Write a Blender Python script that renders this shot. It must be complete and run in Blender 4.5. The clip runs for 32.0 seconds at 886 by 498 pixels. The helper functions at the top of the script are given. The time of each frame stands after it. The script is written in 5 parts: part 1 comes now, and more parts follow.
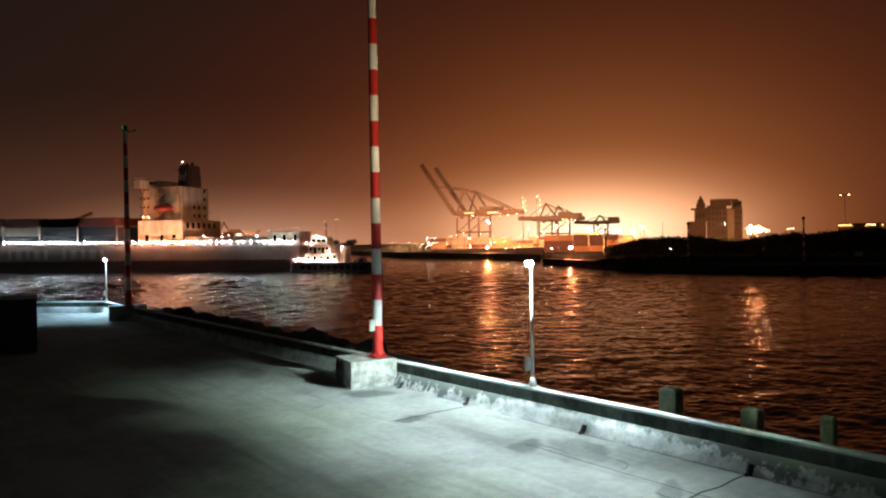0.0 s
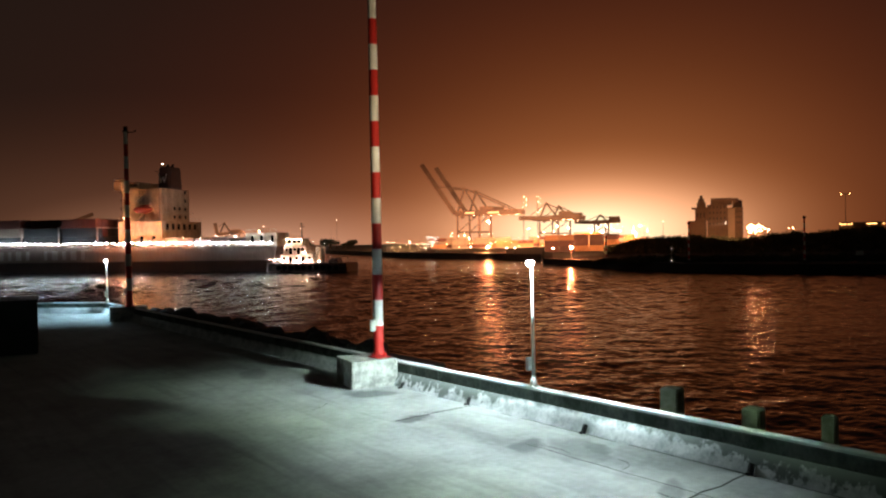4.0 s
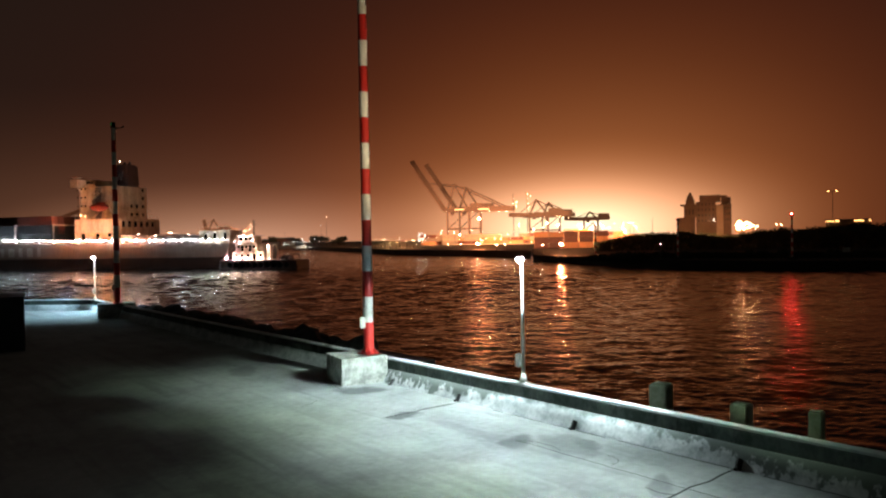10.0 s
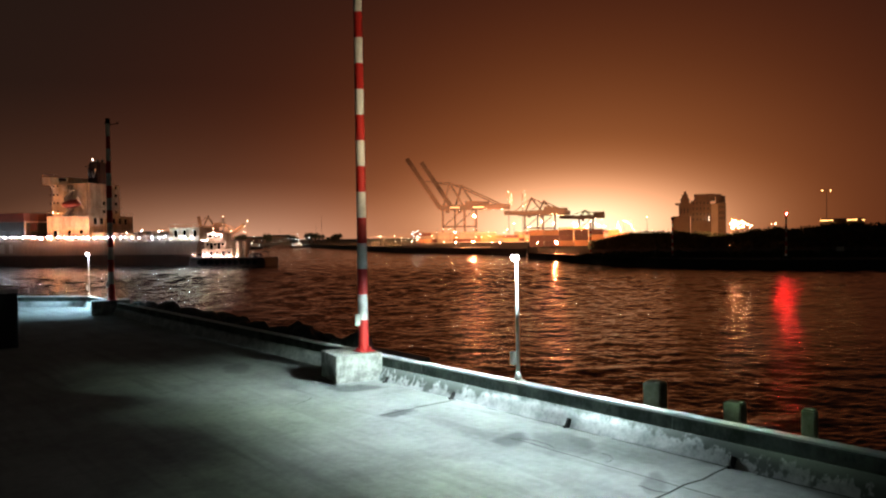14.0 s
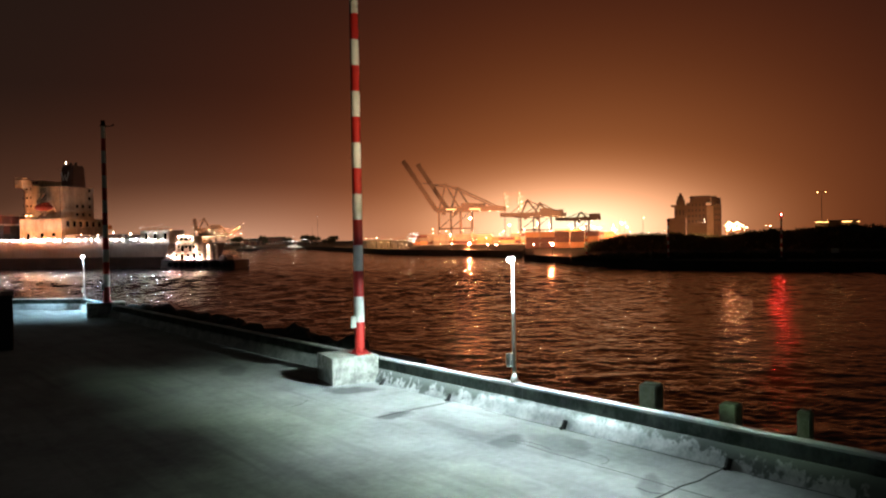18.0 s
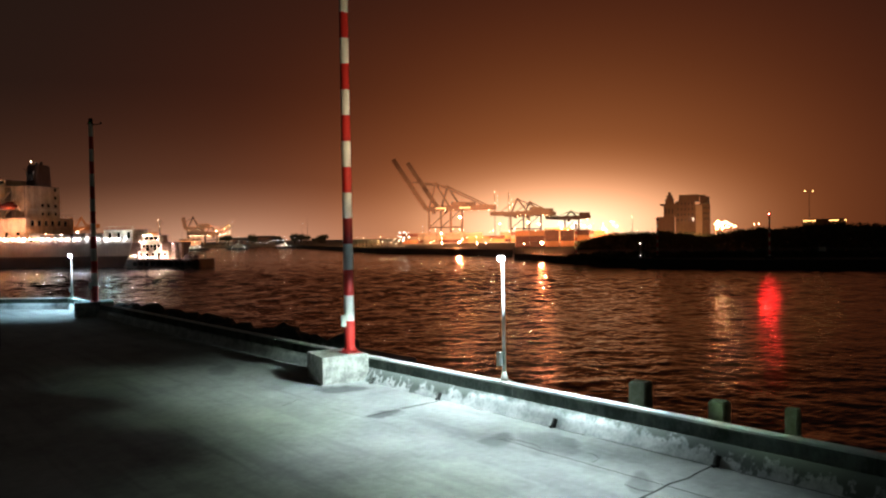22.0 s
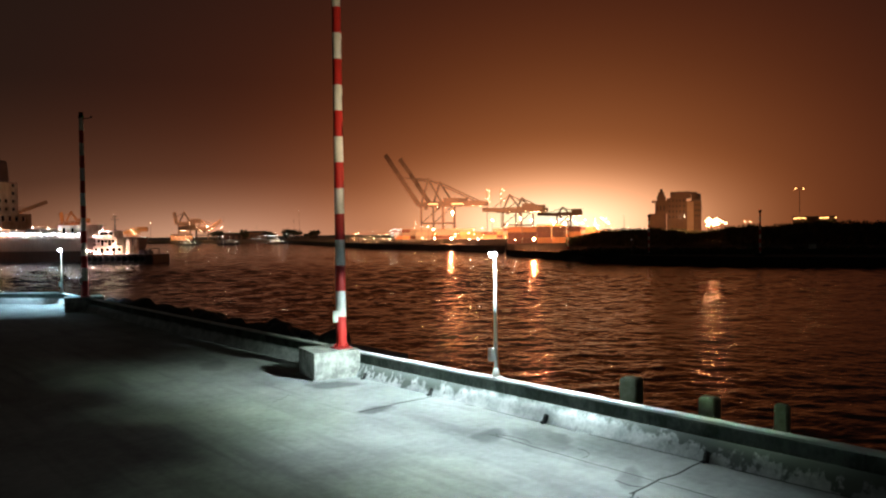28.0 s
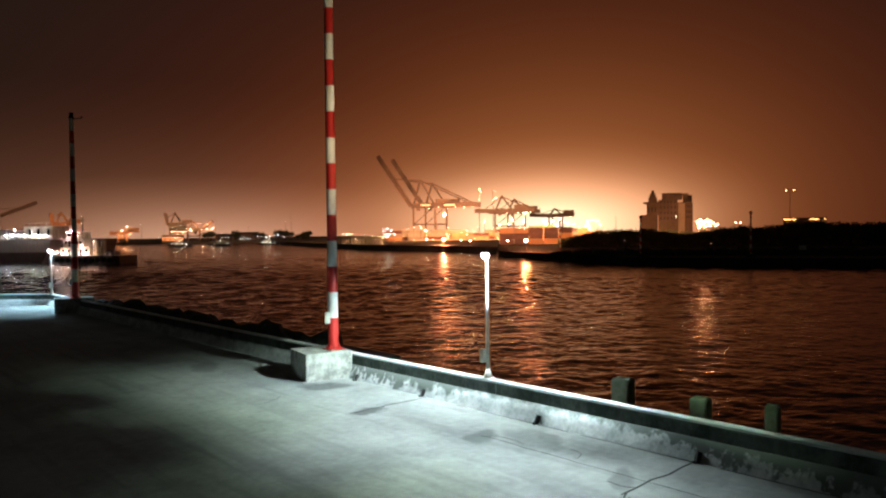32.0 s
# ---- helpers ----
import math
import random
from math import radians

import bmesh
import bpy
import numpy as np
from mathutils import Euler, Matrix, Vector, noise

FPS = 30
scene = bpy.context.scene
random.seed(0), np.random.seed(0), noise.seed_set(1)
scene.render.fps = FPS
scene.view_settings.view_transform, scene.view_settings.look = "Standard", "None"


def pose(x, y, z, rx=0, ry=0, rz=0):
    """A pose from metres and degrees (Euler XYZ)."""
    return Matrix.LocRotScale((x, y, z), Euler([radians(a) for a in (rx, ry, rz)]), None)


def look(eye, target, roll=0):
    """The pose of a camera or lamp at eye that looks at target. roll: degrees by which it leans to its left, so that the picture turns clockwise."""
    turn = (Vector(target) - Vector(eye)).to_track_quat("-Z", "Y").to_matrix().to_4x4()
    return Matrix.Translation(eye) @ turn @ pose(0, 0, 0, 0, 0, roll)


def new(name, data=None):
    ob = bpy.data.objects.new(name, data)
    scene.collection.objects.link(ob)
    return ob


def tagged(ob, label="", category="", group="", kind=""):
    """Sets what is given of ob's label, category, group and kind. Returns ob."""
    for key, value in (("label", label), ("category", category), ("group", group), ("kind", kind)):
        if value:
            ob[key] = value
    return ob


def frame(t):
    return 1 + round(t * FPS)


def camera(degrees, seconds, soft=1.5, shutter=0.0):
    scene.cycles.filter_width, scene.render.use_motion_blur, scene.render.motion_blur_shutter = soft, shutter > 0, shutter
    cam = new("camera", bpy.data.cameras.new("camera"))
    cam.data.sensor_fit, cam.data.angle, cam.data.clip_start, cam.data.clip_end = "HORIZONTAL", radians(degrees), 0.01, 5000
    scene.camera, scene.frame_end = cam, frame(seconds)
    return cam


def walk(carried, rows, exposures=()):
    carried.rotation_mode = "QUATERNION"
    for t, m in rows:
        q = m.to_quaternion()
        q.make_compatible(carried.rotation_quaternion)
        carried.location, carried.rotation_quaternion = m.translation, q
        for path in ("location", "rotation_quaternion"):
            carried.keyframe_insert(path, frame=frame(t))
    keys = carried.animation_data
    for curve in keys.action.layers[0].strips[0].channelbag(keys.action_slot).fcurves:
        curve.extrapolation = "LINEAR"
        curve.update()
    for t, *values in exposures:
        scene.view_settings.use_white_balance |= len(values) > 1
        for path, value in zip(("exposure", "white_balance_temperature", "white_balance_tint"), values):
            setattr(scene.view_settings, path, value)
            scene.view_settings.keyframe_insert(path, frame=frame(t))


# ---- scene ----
# ---- the camera: it stands on one spot above the quay and pans slowly ----
EYE = (0.0, 0.0, 4.0)
WATER = -3.5
WAVE_SLOPE = 0.0170
PATH = [
    (0, 39.00, -0.58, -0.98), (0.5, 39.00, -0.57, -0.98), (1, 38.91, -0.57, -0.99), (1.5, 38.82, -0.65, -1.02),
    (2, 38.91, -0.71, -0.97), (2.5, 39.03, -0.70, -0.93), (3, 39.02, -0.64, -1.00), (3.5, 38.91, -0.58, -1.13),
    (5.5, 39.18, -0.64, -1.12), (6, 39.08, -0.67, -1.08), (6.5, 39.14, -0.68, -1.13), (7, 39.27, -0.70, -1.12),
    (7.5, 39.33, -0.67, -1.19), (8, 39.26, -0.69, -1.18), (8.5, 39.25, -0.81, -1.14), (9, 39.43, -0.88, -1.06),
    (9.5, 39.63, -0.89, -1.10), (10, 39.74, -0.86, -1.11), (10.5, 39.75, -0.87, -1.11), (11, 39.75, -0.94, -1.02),
    (11.5, 39.82, -0.96, -0.99), (12, 39.91, -0.97, -1.03), (12.5, 39.89, -0.96, -1.03), (13, 39.87, -0.96, -1.05),
    (13.5, 40.01, -1.02, -1.00), (14, 40.12, -1.04, -0.90), (14.5, 40.14, -0.99, -0.94), (16.5, 40.41, -0.98, -0.88),
    (17, 40.47, -0.95, -0.96), (17.5, 40.43, -0.85, -0.97), (18, 40.43, -0.89, -0.95), (18.5, 40.58, -1.00, -0.92),
    (19, 40.80, -1.02, -0.93), (19.5, 40.89, -0.99, -1.00), (20, 40.85, -0.94, -1.05), (20.5, 40.74, -0.97, -1.00),
    (21, 40.75, -1.00, -1.01), (21.5, 41.00, -1.02, -0.88), (22, 41.21, -1.00, -0.97), (22.5, 41.19, -1.00, -0.95),
    (23, 41.11, -1.04, -0.89), (23.5, 41.27, -1.17, -0.80), (24, 41.44, -1.21, -0.81), (24.5, 41.50, -1.17, -0.92),
    (25, 41.46, -1.14, -0.87), (25.5, 41.43, -1.19, -0.89), (27.5, 41.85, -1.25, -0.84), (28, 41.83, -1.33, -0.75),
    (28.5, 42.02, -1.34, -0.74), (29, 42.18, -1.29, -0.78), (29.5, 42.19, -1.23, -0.89), (30, 42.18, -1.21, -0.86),
    (30.5, 42.32, -1.26, -0.81), (31, 42.57, -1.28, -0.70), (31.5, 42.65, -1.29, -0.74), (32, 42.45, -1.25, -0.72),
]


def heading(t, yaw, pitch, roll):
    a, b = radians(yaw), radians(pitch)
    aim = (EYE[0] + math.sin(a) * math.cos(b), EYE[1] + math.cos(a) * math.cos(b), EYE[2] + math.sin(b))
    return t, look(EYE, aim, roll)


cam = camera(62.94, 32.0, soft=2.2)
walk(cam, [heading(*r) for r in PATH])


# ---- the night sky, with the glow of the port on the haze ----
def polar(az, d, z=0.0):
    """A place by its bearing from the quay (degrees from +Y towards +X), distance and height."""
    return Vector((math.sin(radians(az)) * d, math.cos(radians(az)) * d, z))


def night_sky():
    world = bpy.data.worlds.new("night_sky")
    scene.world = world
    world.use_nodes = True
    nt = world.node_tree
    nt.nodes.clear()
    out = nt.nodes.new("ShaderNodeOutputWorld")
    bg = nt.nodes.new("ShaderNodeBackground")
    tc = nt.nodes.new("ShaderNodeTexCoord")

    def dome(centre_az, centre_el, stretch, stops):
        """A round glow about one bearing, wider than high by stretch."""
        sub = nt.nodes.new("ShaderNodeMapping")
        sub.vector_type = "POINT"
        sub.inputs["Rotation"].default_value = (0, 0, radians(centre_az))
        nt.links.new(tc.outputs["Generated"], sub.inputs["Vector"])
        off = nt.nodes.new("ShaderNodeVectorMath")
        off.operation = "SUBTRACT"
        off.inputs[1].default_value = (0, 1, math.sin(radians(centre_el)))
        nt.links.new(sub.outputs["Vector"], off.inputs[0])
        sc = nt.nodes.new("ShaderNodeVectorMath")
        sc.operation = "MULTIPLY"
        sc.inputs[1].default_value = (1 / stretch, 1, 1)
        nt.links.new(off.outputs["Vector"], sc.inputs[0])
        ln = nt.nodes.new("ShaderNodeVectorMath")
        ln.operation = "LENGTH"
        nt.links.new(sc.outputs["Vector"], ln.inputs[0])
        ramp = nt.nodes.new("ShaderNodeValToRGB")
        ramp.color_ramp.interpolation = "B_SPLINE"
        el = ramp.color_ramp.elements
        while len(el) < len(stops):
            el.new(0.5)
        for e, (p, c) in zip(el, stops):
            e.position, e.color = p, (*c, 1)
        nt.links.new(ln.outputs["Value"], ramp.inputs["Fac"])
        return ramp.outputs["Color"]

    wide = dome(52.0, 2.0, 1.58, [(0.0, (0.36, 0.125, 0.041)), (0.10, (0.212, 0.063, 0.0185)), (0.22, (0.086, 0.0200, 0.0070)),
                                  (0.34, (0.030, 0.0085, 0.0052)), (0.50, (0.0115, 0.0068, 0.0056)), (0.75, (0.0080, 0.0078, 0.0064))])
    core = dome(50.5, 0.5, 3.0, [(0.0, (2.4, 1.45, 0.92)), (0.040, (1.00, 0.50, 0.26)), (0.080, (0.13, 0.044, 0.015)), (0.13, (0.020, 0.005, 0.002)), (0.22, (0, 0, 0))])
    low = dome(24, -1.0, 4.0, [(0.0, (0.780, 0.430, 0.270)), (0.05, (0.255, 0.112, 0.060)), (0.10, (0.042, 0.013, 0.005)), (0.22, (0, 0, 0)), (1.0, (0, 0, 0))])
    mix1 = nt.nodes.new("ShaderNodeVectorMath")
    mix2 = nt.nodes.new("ShaderNodeVectorMath")
    nt.links.new(wide, mix1.inputs[0])
    nt.links.new(core, mix1.inputs[1])
    nt.links.new(mix1.outputs["Vector"], mix2.inputs[0])
    nt.links.new(low, mix2.inputs[1])
    nt.links.new(mix2.outputs["Vector"], bg.inputs["Color"])
    bg.inputs["Strength"].default_value = 1.0
    nt.links.new(bg.outputs[0], out.inputs[0])


night_sky()


# ---- materials ----
def mat(name, base, rough=0.8, metal=0.0, other=None, scale=1.0, fine=20.0, mix=0.5, bump=0.0, bump_dist=0.01, streak=1.0, seed=0.0, random_tint=0.0, half=0.225):
    """A surface with two scales of colour variation and fine relief, in world-size object coordinates."""
    m = bpy.data.materials.new(name)
    m.use_nodes = True
    nt = m.node_tree
    b = nt.nodes["Principled BSDF"]
    b.inputs["Roughness"].default_value = rough
    b.inputs["Metallic"].default_value = metal
    other = other or tuple(c * 0.7 for c in base)
    tc = nt.nodes.new("ShaderNodeTexCoord")
    mp = nt.nodes.new("ShaderNodeMapping")
    mp.inputs["Location"].default_value = (seed, seed * 1.7, seed * 0.3)
    mp.inputs["Scale"].default_value = (1, 1, 1 / streak)
    nt.links.new(tc.outputs["Object"], mp.inputs["Vector"])
    n1 = nt.nodes.new("ShaderNodeTexNoise")
    n1.inputs["Scale"].default_value = scale
    n1.inputs["Detail"].default_value = 6
    n1.inputs["Roughness"].default_value = 0.65
    n2 = nt.nodes.new("ShaderNodeTexNoise")
    n2.inputs["Scale"].default_value = fine
    n2.inputs["Detail"].default_value = 4
    for n in (n1, n2):
        nt.links.new(mp.outputs["Vector"], n.inputs["Vector"])
    add = nt.nodes.new("ShaderNodeMath")
    add.operation = "MULTIPLY_ADD"
    add.inputs[1].default_value = 0.35
    nt.links.new(n2.outputs["Fac"], add.inputs[0])
    nt.links.new(n1.outputs["Fac"], add.inputs[2])
    rng = nt.nodes.new("ShaderNodeMapRange")
    rng.inputs["From Min"].default_value = 0.675 - half + 0.25 * (0.5 - mix)
    rng.inputs["From Max"].default_value = 0.675 + half + 0.25 * (0.5 - mix)
    nt.links.new(add.outputs[0], rng.inputs["Value"])
    cm = nt.nodes.new("ShaderNodeMix")
    cm.data_type = "RGBA"
    cm.inputs[6].default_value = (*base, 1)
    cm.inputs[7].default_value = (*other, 1)
    nt.links.new(rng.outputs[0], cm.inputs[0])
    colour = cm.outputs[2]
    if random_tint:
        oi = nt.nodes.new("ShaderNodeObjectInfo")
        hs = nt.nodes.new("ShaderNodeHueSaturation")
        r2 = nt.nodes.new("ShaderNodeMapRange")
        r2.inputs["To Min"].default_value = 1 - random_tint
        r2.inputs["To Max"].default_value = 1 + random_tint
        nt.links.new(oi.outputs["Random"], r2.inputs["Value"])
        nt.links.new(r2.outputs[0], hs.inputs["Value"])
        nt.links.new(colour, hs.inputs["Color"])
        colour = hs.outputs[0]
    nt.links.new(colour, b.inputs["Base Color"])
    if bump:
        bp = nt.nodes.new("ShaderNodeBump")
        bp.inputs["Strength"].default_value = bump
        bp.inputs["Distance"].default_value = bump_dist
        nt.links.new(add.outputs[0], bp.inputs["Height"])
        nt.links.new(bp.outputs[0], b.inputs["Normal"])
    return m


def glow(name, colour, strength):
    m = bpy.data.materials.new(name)
    m.use_nodes = True
    b = m.node_tree.nodes["Principled BSDF"]
    b.inputs["Base Color"].default_value = (*[min(0.8, c) for c in colour], 1)
    b.inputs["Emission Color"].default_value = (*colour, 1)
    b.inputs["Emission Strength"].default_value = strength
    return m


def water_material():
    """Dark sea water; the waves are in the mesh, the finest ripples in the relief."""
    m = bpy.data.materials.new("harbour_water")
    m.use_nodes = True
    nt = m.node_tree
    b = nt.nodes["Principled BSDF"]
    b.inputs["Base Color"].default_value = (0.006, 0.009, 0.010, 1)
    b.inputs["Roughness"].default_value = 0.12
    b.inputs["IOR"].default_value = 1.333
    tc = nt.nodes.new("ShaderNodeTexCoord")
    total = None
    for scale, turn, stretch, weight in ((1.6, -12, 2.0, 0.050), (3.6, 24, 1.8, 0.022)):
        mp = nt.nodes.new("ShaderNodeMapping")
        mp.vector_type = "TEXTURE"
        mp.inputs["Rotation"].default_value = (0, 0, radians(turn - 38))
        mp.inputs["Scale"].default_value = (stretch, 1, 1)
        nt.links.new(tc.outputs["Object"], mp.inputs["Vector"])
        n = nt.nodes.new("ShaderNodeTexNoise")
        n.inputs["Scale"].default_value = scale
        n.inputs["Detail"].default_value = 2
        nt.links.new(mp.outputs["Vector"], n.inputs["Vector"])
        mul = nt.nodes.new("ShaderNodeMath")
        mul.operation = "MULTIPLY"
        mul.inputs[1].default_value = weight
        nt.links.new(n.outputs["Fac"], mul.inputs[0])
        if total is None:
            total = mul.outputs[0]
        else:
            a = nt.nodes.new("ShaderNodeMath")
            nt.links.new(total, a.inputs[0])
            nt.links.new(mul.outputs[0], a.inputs[1])
            total = a.outputs[0]
    bp = nt.nodes.new("ShaderNodeBump")
    bp.inputs["Strength"].default_value = 1.0
    bp.inputs["Distance"].default_value = 1.0
    nt.links.new(total, bp.inputs["Height"])
    nt.links.new(bp.outputs[0], b.inputs["Normal"])
    return m


def quay_floor_material():
    """Trowelled concrete with cloudy wear and soft-edged damp stains of their own shapes."""
    m = mat("quay_concrete", (0.46, 0.47, 0.45), 0.88, other=(0.23, 0.24, 0.23), scale=0.55, fine=6, bump=0.55, bump_dist=0.015, mix=0.45)
    nt = m.node_tree
    b = nt.nodes["Principled BSDF"]
    colour = b.inputs["Base Color"].links[0].from_socket
    tc = nt.nodes.new("ShaderNodeTexCoord")
    wob = nt.nodes.new("ShaderNodeTexNoise")
    wob.inputs["Scale"].default_value = 2.2
    wob.inputs["Detail"].default_value = 5
    nt.links.new(tc.outputs["Object"], wob.inputs["Vector"])
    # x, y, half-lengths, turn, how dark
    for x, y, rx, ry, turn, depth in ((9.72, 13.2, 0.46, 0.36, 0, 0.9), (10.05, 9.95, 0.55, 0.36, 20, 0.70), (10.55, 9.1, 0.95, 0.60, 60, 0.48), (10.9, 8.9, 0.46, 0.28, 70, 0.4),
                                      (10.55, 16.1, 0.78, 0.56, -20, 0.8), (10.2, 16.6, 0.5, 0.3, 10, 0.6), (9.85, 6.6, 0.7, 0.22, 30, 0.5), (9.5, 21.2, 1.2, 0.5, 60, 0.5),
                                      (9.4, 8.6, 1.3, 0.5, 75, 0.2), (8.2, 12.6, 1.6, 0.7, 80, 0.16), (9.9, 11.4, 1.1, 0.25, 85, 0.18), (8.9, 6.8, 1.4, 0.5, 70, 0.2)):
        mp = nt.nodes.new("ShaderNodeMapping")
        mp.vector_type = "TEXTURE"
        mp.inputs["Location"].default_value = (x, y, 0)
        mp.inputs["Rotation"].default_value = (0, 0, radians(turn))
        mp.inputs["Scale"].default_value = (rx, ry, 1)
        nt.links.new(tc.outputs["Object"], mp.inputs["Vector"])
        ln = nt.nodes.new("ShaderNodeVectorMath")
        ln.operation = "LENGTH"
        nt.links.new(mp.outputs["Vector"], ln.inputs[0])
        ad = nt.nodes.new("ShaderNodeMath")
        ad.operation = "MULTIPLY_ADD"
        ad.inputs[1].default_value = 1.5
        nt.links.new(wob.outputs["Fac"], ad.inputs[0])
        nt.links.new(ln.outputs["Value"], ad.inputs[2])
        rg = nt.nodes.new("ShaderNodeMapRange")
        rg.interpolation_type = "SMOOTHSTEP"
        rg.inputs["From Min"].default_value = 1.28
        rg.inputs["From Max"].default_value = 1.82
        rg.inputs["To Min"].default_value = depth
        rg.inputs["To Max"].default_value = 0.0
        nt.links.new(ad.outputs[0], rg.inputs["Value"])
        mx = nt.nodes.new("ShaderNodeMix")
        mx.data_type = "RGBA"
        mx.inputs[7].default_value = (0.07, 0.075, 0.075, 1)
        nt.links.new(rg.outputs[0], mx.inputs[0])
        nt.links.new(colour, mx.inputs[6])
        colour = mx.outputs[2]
    # trowel grain and small scuffs
    for scale, lo, hi, depth, tone in ((34.0, 0.46, 0.66, 0.22, (0.15, 0.16, 0.155, 1)), (3.2, 0.52, 0.70, 0.30, (0.17, 0.18, 0.175, 1)), (9.0, 0.58, 0.74, 0.30, (0.62, 0.63, 0.61, 1))):
        n = nt.nodes.new("ShaderNodeTexNoise")
        n.inputs["Scale"].default_value = scale
        n.inputs["Detail"].default_value = 5
        n.inputs["Roughness"].default_value = 0.7
        nt.links.new(tc.outputs["Object"], n.inputs["Vector"])
        rg = nt.nodes.new("ShaderNodeMapRange")
        rg.inputs["From Min"].default_value = lo
        rg.inputs["From Max"].default_value = hi
        rg.inputs["To Max"].default_value = depth
        nt.links.new(n.outputs["Fac"], rg.inputs["Value"])
        mx = nt.nodes.new("ShaderNodeMix")
        mx.data_type = "RGBA"
        mx.inputs[7].default_value = tone
        nt.links.new(rg.outputs[0], mx.inputs[0])
        nt.links.new(colour, mx.inputs[6])
        colour = mx.outputs[2]
    # long faint streaks along the quay, from tyres and washing down
    mp = nt.nodes.new("ShaderNodeMapping")
    mp.inputs["Rotation"].default_value = (0, 0, radians(6))
    mp.inputs["Scale"].default_value = (2.6, 0.22, 1)
    nt.links.new(tc.outputs["Object"], mp.inputs["Vector"])
    n = nt.nodes.new("ShaderNodeTexNoise")
    n.inputs["Scale"].default_value = 1.0
    n.inputs["Detail"].default_value = 6
    n.inputs["Distortion"].default_value = 0.4
    nt.links.new(mp.outputs["Vector"], n.inputs["Vector"])
    rg = nt.nodes.new("ShaderNodeMapRange")
    rg.inputs["From Min"].default_value = 0.5
    rg.inputs["From Max"].default_value = 0.72
    rg.inputs["To Max"].default_value = 0.5
    nt.links.new(n.outputs["Fac"], rg.inputs["Value"])
    mx = nt.nodes.new("ShaderNodeMix")
    mx.data_type = "RGBA"
    mx.inputs[7].default_value = (0.16, 0.17, 0.165, 1)
    nt.links.new(rg.outputs[0], mx.inputs[0])
    nt.links.new(colour, mx.inputs[6])
    colour = mx.outputs[2]
    nt.links.new(colour, b.inputs["Base Color"])
    return m


CONCRETE = quay_floor_material()
# Paler than the wall: direct light on the crest is put into the colour.
LIT_COPING = mat("lit_coping_concrete", (0.78, 0.79, 0.77), 0.9, other=(0.52, 0.54, 0.52), scale=2.2, fine=14, bump=0.5, bump_dist=0.015)
PORT_GROUND = mat("port_paving", (0.24, 0.22, 0.19), 0.9, other=(0.15, 0.14, 0.12), scale=0.05, fine=0.5)
# Algae tone, set darker to hold the shade of the unlit inner face.
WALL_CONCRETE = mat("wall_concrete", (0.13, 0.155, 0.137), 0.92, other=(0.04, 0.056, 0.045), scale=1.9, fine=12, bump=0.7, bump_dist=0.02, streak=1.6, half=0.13)


